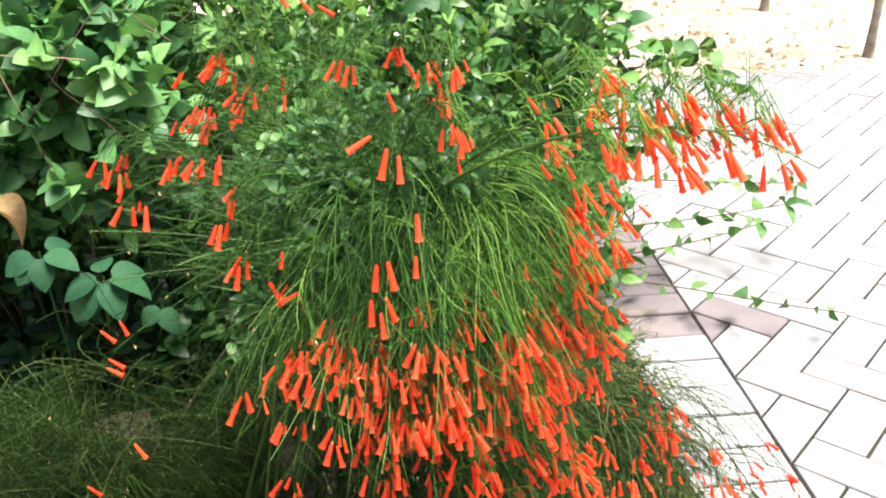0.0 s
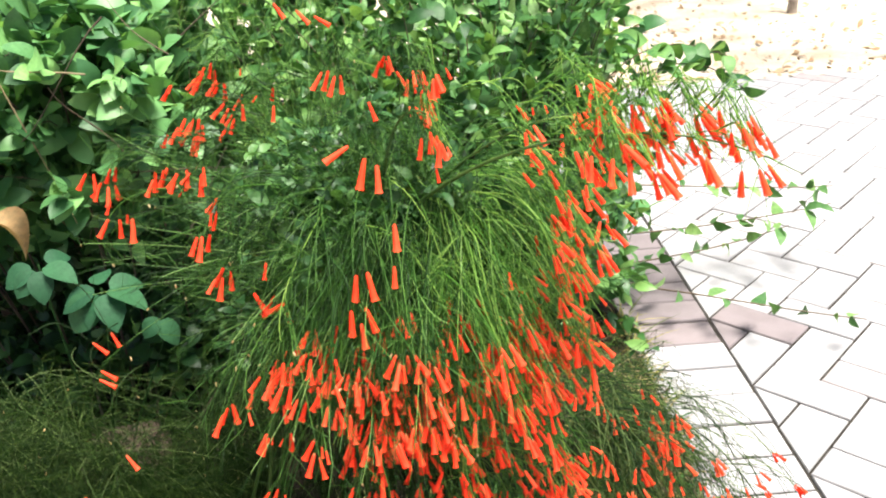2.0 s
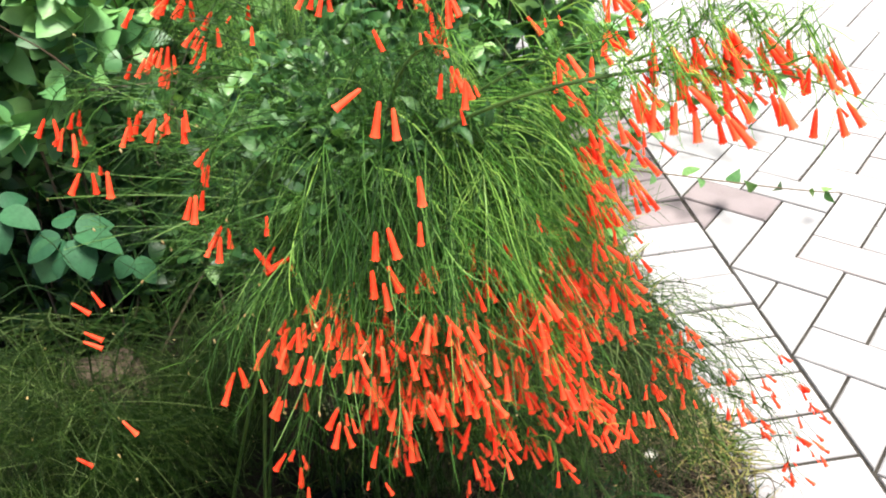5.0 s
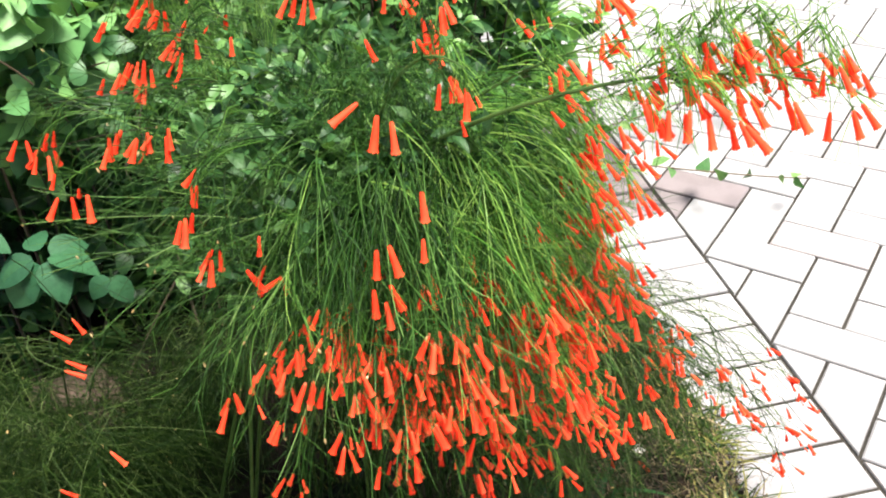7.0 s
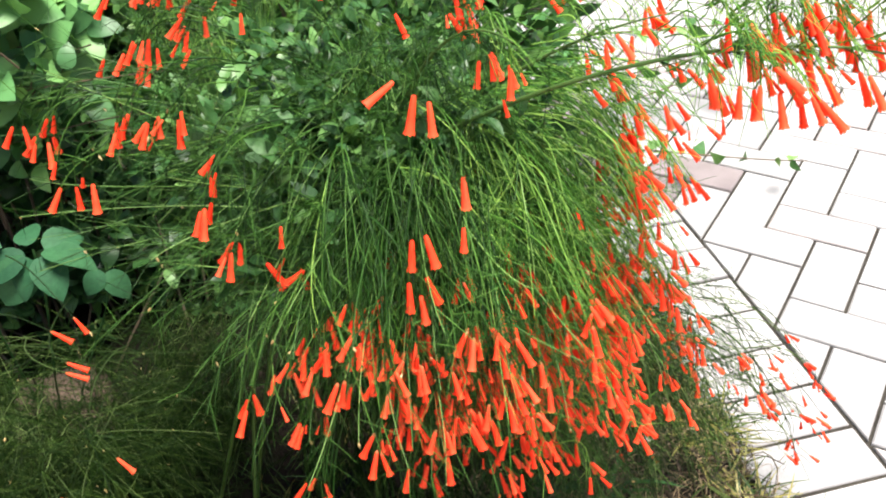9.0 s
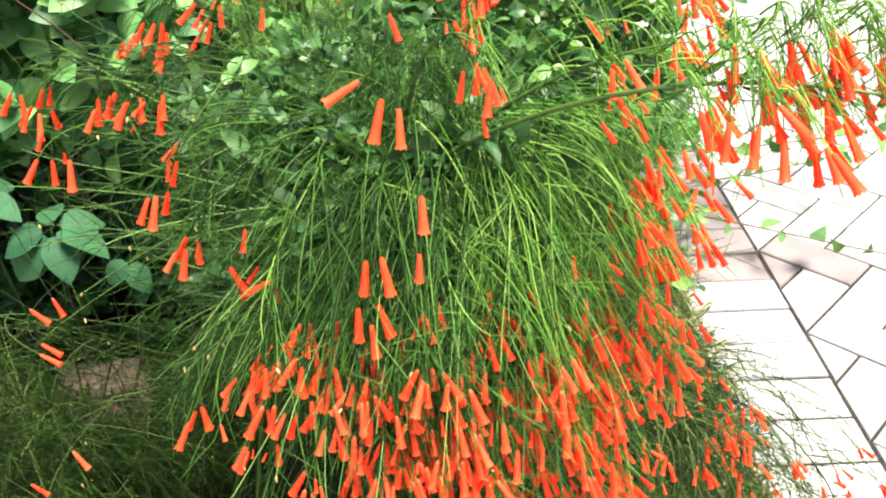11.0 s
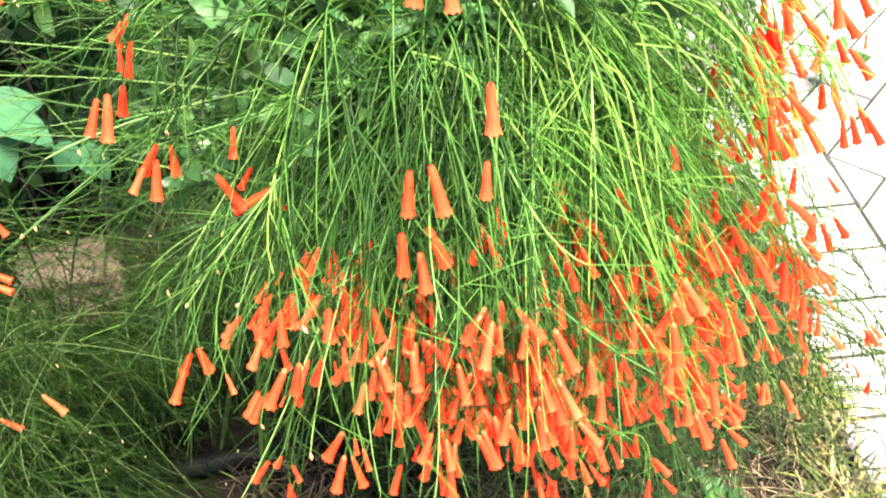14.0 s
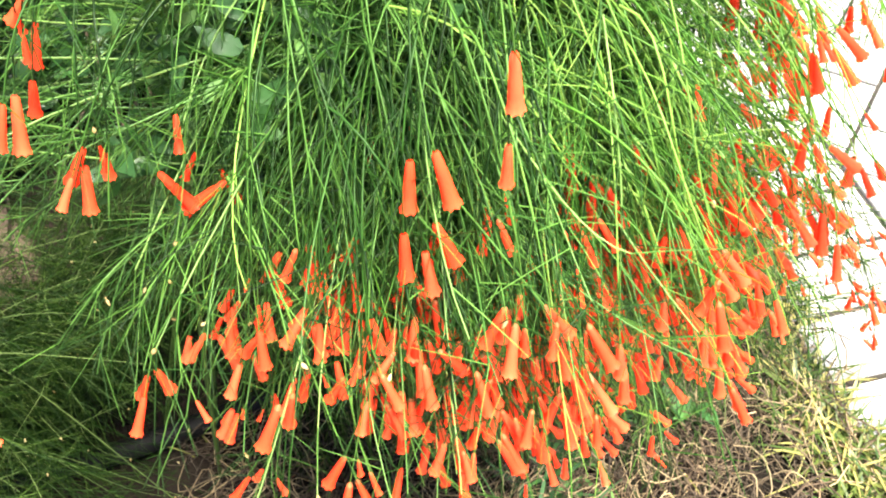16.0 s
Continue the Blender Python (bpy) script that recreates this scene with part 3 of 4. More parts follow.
    axes = [tubes(l, g.uniform(0.7, 1.25, (len(l), 1)) * np.linspace(0.0009, 0.00036, 12)) for l in arcs]
    fine = [whorls(g, l, 19, 0.036, 0.00034, 0.7, 0.12, 0.15) for l in arcs]
    st = bl.stalks()
    # Yellow-green stalks only toward the paving, where the lime suggests more light.
    bright_side = np.array([r[0][0] for r in bl.rows]) > -0.66
    for side, mat, note in ((bright_side, M_RUSH_LIME, "pale yellow-green flower stalks"), (~bright_side, M_RUSH, "green flower stalks")):
        strands_part(plant, "flower_stalk_mass", [tubes(st[side], np.linspace(0.0007, 0.0004, 9)), whorls(g, st[side], 4, 0.032, 0.00036)], mat, note)
    strands_part(plant, "stem_mass", axes, M_AXIS, "long thin pale green drooping stems")
    strands_part(plant, "branchlet_mass", fine, M_RUSH, "dense fine dark green branchlets")
    # woody canes and the long branch that reaches out over the paving
    n = 22
    base = np.array((-0.74, -0.46, -0.02)) + 0.06 * g.standard_normal((n, 3)) * (1, 1, 0)
    tip = np.array(crown) + 0.10 * np.clip(g.standard_normal((n, 3)), -1.2, 1.2) * (1, 1, 0)
    tip[:, 2] = g.uniform(0.58, 0.80, n)
    base[:, :2] = tip[:, :2] * 0.3 + base[:, :2] * 0.7
    canes = bezier((base, base + (0, 0, 0.3), tip * (1, 1, 0.85), tip), 10)
    one = lambda *p: bezier(tuple(np.array([q], float) for q in p), 16)
    branch = one((-0.71, -0.68, 0.72), (-0.645, -0.83, 0.85), (-0.53, -0.97, 0.955), (-0.372, -0.93, 0.852))
    branch2 = one((-0.70, -0.66, 0.72), (-0.64, -0.76, 0.82), (-0.60, -0.80, 0.87), (-0.53, -0.83, 0.885))
    branch3 = one((-0.72, -0.66, 0.72), (-0.71, -0.76, 0.84), (-0.69, -0.83, 0.92), (-0.66, -0.87, 0.90))
    twigs = [tubes(canes[k : k + 1], np.linspace(0.0028, 0.0014, 10), 5) for k in range(n)]
    twigs += [tubes(b, np.linspace(0.0026, 0.0005, 16), 6) for b in (branch, branch2, branch3)]
    for k, piece in enumerate(twigs):
        strands_part(plant, "cane" if k < n else "long_branch", [piece], M_CANE, "stiff green cane")
    tufts = [whorls(g, np.repeat(b[:, :13], 5, 0), 18, 0.040, 0.00042, 0.60, 0.05, 0.7) for b in (branch, branch2, branch3)]
    strands_part(plant, "tuft_mass", tufts, M_RUSH, "tufts of fine green branchlets")
    bl.build(plant)
    buds(plant, g, np.concatenate([a[:, -1] for a in arcs[:5]])[::4])


def low_coral_plant(name, place, hub, seed, label, fans, mat, sprays, singles=(), branch=None, stiff=True, axis=M_AXIS_OLIVE):
    g = np.random.default_rng(seed)
    plant = thing(name, place, label, "plant", "coral plants")
    bl = Blossom(seed, hub)
    for s in sprays:
        bl.spray(*s)
    for s in singles:
        bl.one(*s)
    arcs = [fan(g, *f, stiff) for f in fans]
    axes = [tubes(l, g.uniform(0.6, 1.1, (len(l), 1)) * np.linspace(0.0008, 0.00034, 12)) for l in arcs]
    fine = [whorls(g, l, 13, 0.034, 0.00036, 0.55, 0.15, 0.2) for l in arcs]
    if bl.rows:
        st = bl.stalks()
        axes.append(tubes(st, np.linspace(0.0008, 0.0004, 9)))
    if branch is not None:
        b = bezier(tuple(np.array([q], float) for q in branch), 16)
        axes.append(tubes(b, np.linspace(0.0018, 0.0005, 16), 4))
        fine.append(whorls(g, np.repeat(b, 5, 0), 22, 0.045, 0.0004, 0.6, 0.1, 0.6))
    strands_part(plant, "stem_mass", axes, axis, "thin drooping green stems")
    strands_part(plant, "branchlet_mass", fine, mat, "dense fine green branchlets")
    buds(plant, g, np.concatenate([a[:, -1] for a in arcs])[::12])
    bl.build(plant, 120)
    return plant


def leaf_shape(rows=5, fold=0.22, curl=0.25, slim=0.5, blunt=0.8):
    """A pointed oval blade 1 long in x, folded a little along its rib and curled at the tip."""
    verts, quads = [], []
    for k in range(rows):
        t = k / (rows - 1)
        w = slim * 0.5 * (math.sin(math.pi * min(1, t * 0.97 + 0.03) ** 0.75) ** blunt) + 0.004
        x, z = t, -curl * t * t + 0.05 * math.sin(t * 3)
        verts += [(x, -w, z + fold * w), (x, 0, z), (x, w, z + fold * w)]
    for k in range(rows - 1):
        a = 3 * k
        quads += [(a, a + 3, a + 4, a + 1), (a + 1, a + 4, a + 5, a + 2)]
    return np.array(verts), np.array(quads)


LEAF_V, LEAF_Q = leaf_shape()
WIDE_V, WIDE_Q = leaf_shape(7, 0.18, 0.3, 0.70, 0.62)
OVATE = leaf_shape(9, 0.16, 0.20, 0.74, 0.80)


def leaf_matrices(g, at, way, size, flat=0.5, jitter=0.5):
    """Turns and places for leaves at points at: x along way with some chance, the face turned to the sky as far as flat goes."""
    x = unit(way + jitter * g.standard_normal(at.shape))
    up = unit(np.array((0.25, -0.45, 1.0)) * flat + (1 - flat) * g.standard_normal(at.shape))
    y = unit(np.cross(up, x))
    z = np.cross(x, y)
    return np.stack([x, y, z], -1) * np.reshape(size, (-1, 1, 1)), at


def leaves(parent, turn, at, shape, single_mesh, mat, near, name="leaf"):
    """The first near leaves as objects of their own, the rest as one mesh."""
    org = np.array(parent.location)
    for k in range(min(near, len(at))):
        ob = new(name, single_mesh)
        ob.parent = parent
        m = Matrix(turn[k].tolist()).to_4x4()
        m.translation = Vector(at[k] - org)
        ob.matrix_basis = m
    if len(at) > near:
        v = np.einsum("nij,kj->nki", turn[near:], shape[0]) + (at[near:] - org)[:, None]
        q = shape[1][None] + (np.arange(len(v)) * len(shape[0]))[:, None, None]
        part(name + "_mass", mesh_of(name + "_mass", v.reshape(-1, 3), q.reshape(-1, 4), [mat]), parent, kind="stuff")


def shrub(name, place, label, seed, twigs, box_low, box_high, base, leaf_len, per, shape, mats, near, flat=0.5, top=None, outer=5, gather=0.65, bias=1.0):
    """Twigs from a base to points all over a rounded block, with leaves along their outer half."""
    g = np.random.default_rng(seed)
    bush = thing(name, place, label, "shrub")
    lo, hi = np.array(box_low), np.array(box_high)
    end = lo + (hi - lo) * g.random((twigs, 3)) ** (1, 1, bias)
    if top is not None:
        end[:, 2] = np.minimum(end[:, 2], np.array([top(x, y) for x, y, _ in end]) - 0.05 * g.random(twigs))
    start = np.array(base) + 0.12 * g.standard_normal((twigs, 3)) * (2.0, 0.6, 0)
    start[:, 0] = start[:, 0] * (1 - gather) + end[:, 0] * gather
    mid = start * 0.45 + end * 0.55
    mid[:, 2] = np.maximum(mid[:, 2], end[:, 2] * 0.8)
    c = start * 0.15 + end * 0.85
    c[:, 2] = end[:, 2] + 0.02 * g.standard_normal(twigs)
    lines = bezier((start, mid, c, end), 12)
    strands_part(bush, "twig_mass", [tubes(lines[::9], np.linspace(0.0030, 0.0006, 12), 4), tubes(lines[:, 7:], np.linspace(0.0014, 0.0006, 5), 4)], mats[2], "thin brown twigs")
    k = g.integers(outer, 12, (twigs, per))
    k[:, 0] = 11
    at = lines[np.arange(twigs)[:, None], k].reshape(-1, 3) + 0.01 * g.standard_normal((twigs * per, 3))
    way = unit(lines[:, -1] - lines[:, -4])[:, None].repeat(per, 1).reshape(-1, 3) + 0.6 * g.standard_normal((len(at), 3)) * (1, 1, 0.5)
    size = leaf_len * g.uniform(0.55, 1.2, len(at))
    turn, at = leaf_matrices(g, at, way, size, flat)
    order = np.argsort(at[:, 1] - 0.8 * at[:, 2])
    single = mesh_of("leaf", *shape, [mats[1]])
    leaves(bush, turn[order], at[order], shape, single, mats[0], near)
    return bush


def leafy_stem(parent, g, line, count, size, shape, single, spread=0.9, radius=0.0012, mat=None, flat=0.6, begin=0.15):
    """A stem with leaves in pairs as parts."""
    l = bezier(tuple(np.array([q], float) for q in line), 20)
    strands_part(parent, "stem", [tubes(l, np.linspace(radius, radius * 0.5, 20), 5)], mat or M_TWIG)
    k = np.clip(np.round(np.linspace(begin, 1, count) * 19 + g.normal(0, 0.5, count)), 0, 18).astype(int)
    at = l[0, k]
    way = unit(l[0, k + 1] - l[0, k])
    side = unit(np.cross(way, (0, 0, 1.0))) * np.where(np.arange(count) % 2, 1, -1)[:, None]
    turn, at = leaf_matrices(g, at, way * 0.4 + side * spread, size * g.uniform(0.6, 1.15, count), flat, 0.3)
    leaves(parent, turn, at, shape, single, M_VINE, count)

# ---- build ----
main_coral_plant()
low_coral_plant(
    "coral_plant", (-0.50, -0.52, -0.02), (-0.47, -0.54, 0.40), 21, "low sprawling coral plant leaning over the paving edge",
    [(240, (-0.55, -0.52, 0), 0.30, 0.43, (250, 385), lambda a: 0.26, (0.10, 0.36), 0.05, 0.08, 0.016),
     (170, (-0.53, -0.53, 0), 0.20, 0.34, (190, 380), lambda a: 0.18, (0.04, 0.27), 0.04, 0.08, 0.016),
     (80, (-0.46, -0.56, 0), 0.28, 0.40, (280, 380), lambda a: 0.20, (0.12, 0.32), 0.05, 0.06, 0.016)],
    M_RUSH_OLIVE,
    [((-0.502, -0.600, 0.508), (0.018, 0.018, 0.014), 3, 0.45, 0.0205), ((-0.482, -0.600, 0.471), (0.018, 0.018, 0.014), 4, 0.45, 0.0205),
     ((-0.466, -0.600, 0.450), (0.018, 0.018, 0.014), 5, 0.45, 0.0205), ((-0.441, -0.604, 0.407), (0.018, 0.018, 0.014), 5, 0.45, 0.0205),
     ((-0.422, -0.611, 0.404), (0.018, 0.018, 0.014), 8, 0.45, 0.0205), ((-0.402, -0.600, 0.423), (0.018, 0.018, 0.014), 5, 0.45, 0.0205),
     ((-0.412, -0.653, 0.389), (0.018, 0.018, 0.014), 8, 0.45, 0.0205), ((-0.383, -0.649, 0.390), (0.018, 0.018, 0.014), 8, 0.45, 0.0205),
     ((-0.389, -0.623, 0.399), (0.018, 0.018, 0.014), 6, 0.45, 0.0205), ((-0.469, -0.710, 0.373), (0.018, 0.018, 0.014), 9, 0.45, 0.0205),
     ((-0.450, -0.676, 0.381), (0.018, 0.018, 0.014), 7, 0.45, 0.0205), ((-0.374, -0.691, 0.378), (0.018, 0.018, 0.014), 7, 0.45, 0.0205),
     ((-0.348, -0.710, 0.375), (0.018, 0.018, 0.014), 5, 0.45, 0.0205), ((-0.490, -0.653, 0.388), (0.018, 0.018, 0.014), 4, 0.45, 0.0205),
     ((-0.514, -0.642, 0.392), (0.018, 0.018, 0.014), 3, 0.45, 0.0205), ((-0.471, -0.644, 0.391), (0.018, 0.018, 0.014), 4, 0.45, 0.0205),
     ((-0.533, -0.604, 0.407), (0.018, 0.018, 0.014), 3, 0.45, 0.0205), ((-0.526, -0.701, 0.374), (0.018, 0.018, 0.014), 5, 0.45, 0.0205),
     ((-0.571, -0.691, 0.376), (0.018, 0.018, 0.014), 5, 0.45, 0.0205), ((-0.437, -0.706, 0.374), (0.018, 0.018, 0.014), 6, 0.45, 0.0205),
     ((-0.329, -0.687, 0.380), (0.018, 0.018, 0.014), 4, 0.45, 0.0205), ((-0.252, -0.630, 0.323), (0.012, 0.012, 0.010), 4, 0.5, 0.0185),
     ((-0.265, -0.630, 0.291), (0.012, 0.012, 0.010), 4, 0.5, 0.0185), ((-0.216, -0.630, 0.280), (0.012, 0.012, 0.010), 4, 0.5, 0.0185),
     ((-0.184, -0.630, 0.226), (0.012, 0.012, 0.010), 6, 0.5, 0.0185), ((-0.263, -0.630, 0.215), (0.012, 0.012, 0.010), 5, 0.5, 0.0185),
     ((-0.190, -0.630, 0.177), (0.012, 0.012, 0.010), 7, 0.5, 0.0185), ((-0.201, -0.630, 0.120), (0.012, 0.012, 0.010), 8, 0.5, 0.0185),
     ((-0.149, -0.630, 0.126), (0.012, 0.012, 0.010), 4, 0.5, 0.0185)],
    branch=((-0.48, -0.55, 0.36), (-0.38, -0.62, 0.44), (-0.26, -0.62, 0.36), (-0.18, -0.64, 0.10)), stiff=False)
# A dark green plant; the shade round its foot is worked into its colour.
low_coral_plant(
    "coral_plant", (-1.17, -0.56, -0.02), (-1.09, -0.66, 0.58), 22, "low dark green coral plant with few flowers, its green darkened for shade",
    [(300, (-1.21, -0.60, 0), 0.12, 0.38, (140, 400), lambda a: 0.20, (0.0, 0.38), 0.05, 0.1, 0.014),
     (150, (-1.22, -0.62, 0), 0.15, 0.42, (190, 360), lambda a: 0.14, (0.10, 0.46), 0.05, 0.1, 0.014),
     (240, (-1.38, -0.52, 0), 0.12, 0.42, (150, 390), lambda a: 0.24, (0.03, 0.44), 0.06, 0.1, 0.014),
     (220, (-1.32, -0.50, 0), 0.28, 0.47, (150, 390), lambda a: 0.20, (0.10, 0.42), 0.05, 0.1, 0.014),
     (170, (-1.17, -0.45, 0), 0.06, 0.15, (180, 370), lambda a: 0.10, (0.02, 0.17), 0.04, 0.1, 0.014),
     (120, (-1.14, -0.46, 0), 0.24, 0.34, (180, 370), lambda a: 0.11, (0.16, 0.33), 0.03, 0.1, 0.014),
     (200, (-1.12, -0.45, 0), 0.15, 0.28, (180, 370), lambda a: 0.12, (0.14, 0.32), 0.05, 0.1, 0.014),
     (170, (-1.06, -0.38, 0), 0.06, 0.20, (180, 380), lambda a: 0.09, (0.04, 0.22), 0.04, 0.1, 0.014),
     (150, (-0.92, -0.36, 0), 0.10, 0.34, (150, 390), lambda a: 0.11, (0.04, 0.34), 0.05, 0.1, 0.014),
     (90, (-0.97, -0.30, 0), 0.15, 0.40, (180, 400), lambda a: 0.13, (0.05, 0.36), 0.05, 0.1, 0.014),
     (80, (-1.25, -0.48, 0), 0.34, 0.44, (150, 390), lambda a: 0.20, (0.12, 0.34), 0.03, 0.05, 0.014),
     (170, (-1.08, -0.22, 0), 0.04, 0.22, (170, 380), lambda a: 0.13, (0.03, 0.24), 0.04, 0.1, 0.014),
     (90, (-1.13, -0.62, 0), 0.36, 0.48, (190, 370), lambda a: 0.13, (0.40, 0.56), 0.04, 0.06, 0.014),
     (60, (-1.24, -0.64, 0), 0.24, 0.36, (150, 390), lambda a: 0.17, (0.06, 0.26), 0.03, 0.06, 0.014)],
    M_RUSH_SHADE, [],
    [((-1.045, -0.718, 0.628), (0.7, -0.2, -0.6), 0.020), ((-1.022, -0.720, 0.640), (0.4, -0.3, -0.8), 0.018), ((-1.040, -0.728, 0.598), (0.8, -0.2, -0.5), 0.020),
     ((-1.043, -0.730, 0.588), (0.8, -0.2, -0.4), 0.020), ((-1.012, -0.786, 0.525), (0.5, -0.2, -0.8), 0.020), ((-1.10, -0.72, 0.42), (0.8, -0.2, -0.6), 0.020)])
low_coral_plant(
    "coral_plant", (-0.86, -0.22, -0.02), (-0.86, -0.22, 0.7), 23, "upright lime-green coral plant behind the flowering one",
    [(100, (-0.86, -0.24, 0), 0.40, 0.60, (0, 360), lambda a: 0.15, (0.70, 0.96), 0.05, 0.04, 0.015)],
    M_RUSH_LIME, [], [((-0.856, -0.32, 0.912), (0.5, -0.2, -0.8)), ((-0.825, -0.33, 0.902), (0.6, -0.2, -0.7)), ((-0.800, -0.35, 0.896), (0.8, -0.2, -0.5))], stiff=False, axis=M_AXIS)

BROAD = (WIDE_V, WIDE_Q)
SLIM = (LEAF_V, LEAF_Q)
hedge = shrub("broadleaf_shrub", (-1.4, 0.10, -0.02), "bushy broadleaf shrub with glossy oval green leaves", 31, 640, (-2.3, -0.36, 0.60), (-1.05, 0.35, 1.10), (-1.45, 0.2, -0.02),
      0.049, 20, BROAD, (M_LEAF, M_LEAF_ONE, M_TWIG), 300, flat=0.55, bias=0.8, top=lambda x, y: 0.90 + 0.45 * max(y + 0.30, -0.10) - 0.6 * max(x + 1.20, 0))
_g = np.random.default_rng(35)
_s = np.array((-1.9, -0.40, 0.62)) + _g.random((26, 3)) * (0.95, 0.3, 0.30)
_d = _g.standard_normal((26, 3)) * (0.13, 0.04, 0.10)
strands_part(hedge, "dead_twig_mass", [tubes(bezier((_s, _s + _d * 0.4 + 0.01 * _g.standard_normal((26, 3)), _s + _d * 0.7 + 0.015 * _g.standard_normal((26, 3)), _s + _d), 8), np.linspace(0.0013, 0.0005, 8), 4)], M_STRAW, "thin pale dead twigs")
shrub("small_leaf_shrub", (-0.5, 0.45, -0.02), "dense dark green shrub with small pointed leaves", 32, 560, (-1.05, 0.02, 0.05), (-0.19, 0.75, 0.86), (-0.5, 0.45, -0.02),
      0.048, 12, SLIM, (M_SMALL, M_SMALL_ONE, M_TWIG), 300)
shrub("background_shrub", (-0.9, 1.6, -0.02), "tall leafy shrub behind the others", 33, 1150, (-3.4, 0.4, 0.05), (-0.1, 1.5, 1.45), (-1.2, 1.5, -0.02),
      0.075, 12, BROAD, (M_LEAF, M_LEAF_ONE, M_TWIG), 60)
# Added filler shrub: its dark leaves paint the shaded hollow under the hedge.
shrub("shade_fill_shrub", (-1.25, 0.05, -0.02), "filler leaves low down, coloured dark for the shaded hollow at the foot of the hedge", 36, 240, (-1.9, 0.02, 0.02), (-0.80, 0.25, 0.52), (-1.25, 0.08, -0.02),
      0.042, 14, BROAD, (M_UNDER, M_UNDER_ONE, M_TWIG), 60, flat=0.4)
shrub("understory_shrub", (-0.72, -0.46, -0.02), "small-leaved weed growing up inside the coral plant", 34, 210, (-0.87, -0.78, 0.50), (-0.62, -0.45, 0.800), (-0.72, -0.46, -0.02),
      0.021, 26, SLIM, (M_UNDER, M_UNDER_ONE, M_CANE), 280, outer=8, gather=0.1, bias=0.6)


def seedling():
    g = np.random.default_rng(41)
    plant = thing("leafy_seedling", (-1.2, -0.4, -0.02), "young plant with a whorl of soft blue-green oval leaves", "plant")
    single = mesh_of("leaf", *OVATE, [M_SEEDLING])
    for top, aims, sizes in (
        ((-1.082, -0.565, 0.620), ((-0.75, -0.35, -0.95), (-1.0, -0.1, -0.45), (-0.45, -0.5, -0.75), (0.35, -0.45, -0.6), (1.0, -0.25, -0.3), (0.75, 0.4, -0.1), (-0.2, 0.8, 0.1)), (0.062, 0.050, 0.044, 0.050, 0.056, 0.044, 0.040)),
        ((-1.160, -0.545, 0.650), ((-0.9, -0.3, -0.4), (0.9, -0.3, -0.3), (0.1, -0.6, -0.8), (-0.5, -0.5, -0.7), (0.5, 0.6, 0.0)), (0.044, 0.046, 0.042, 0.040, 0.036)),
        ((-1.035, -0.50, 0.545), ((0.3, -0.4, -0.9), (-0.6, -0.3, -0.6)), (0.040, 0.034)),
    ):
        t = np.array(top)
        stem = bezier((np.array([(-1.2, -0.4, -0.02)]), np.array([(-1.2, -0.4, 0.3)]), t[None] - (0, 0, 0.1), t[None]), 12)
        strands_part(plant, "stem", [tubes(stem, 0.0014, 5)], M_UNDER)
        way = unit(np.array(aims))
        root = t + 0.010 * way
        turn, at = leaf_matrices(g, root, way, np.array(sizes), 0.75, 0.06)
        leaves(plant, turn, at, OVATE, single, M_SEEDLING, len(way))


seedling()


def vines():
    g = np.random.default_rng(42)
    single = mesh_of("leaf", LEAF_V, LEAF_Q, [M_VINE])
    for line, count in (
        (((-0.30, 0.48, 0.03), (-0.088, 0.264, 0.11), (0.072, 0.142, 0.10), (0.269, 0.074, 0.096)), 9),
        (((-0.28, 0.52, 0.28), (-0.08, 0.52, 0.268), (0.15, 0.52, 0.23), (0.38, 0.52, 0.225)), 16),
        (((-0.30, 0.48, 0.15), (-0.05, 0.48, 0.15), (0.15, 0.48, 0.16), (0.36, 0.48, 0.195)), 15),
        (((-0.30, 0.42, 0.09), (-0.1, 0.42, 0.10), (0.07, 0.42, 0.12), (0.23, 0.42, 0.17)), 13),
    ):
        v = thing("trailing_vine", line[0], "thin trailing vine with small green leaves over the paving", "vine", "trailing vines")
        leafy_stem(v, g, line, int(count * 1.6), 0.058, BROAD, single, radius=0.0026, flat=0.3, begin=0.02)
    big = mesh_of("leaf", WIDE_V, WIDE_Q, [M_SMALL_ONE])
    for line, count in (
        (((-0.28, 0.20, 0.58), (-0.16, 0.25, 0.67), (-0.06, 0.25, 0.66), (0.04, 0.25, 0.56)), 21),
        (((-0.30, 0.22, 0.60), (-0.20, 0.25, 0.70), (-0.12, 0.25, 0.70), (0.0, 0.25, 0.64)), 17),
    ):
        v = thing("leafy_branch", line[0], "drooping branch with dark oval leaves reaching over the paving", "branch", "drooping branches")
        leafy_stem(v, g, line, count, 0.058, BROAD, big, radius=0.0018, flat=0.3)


vines()


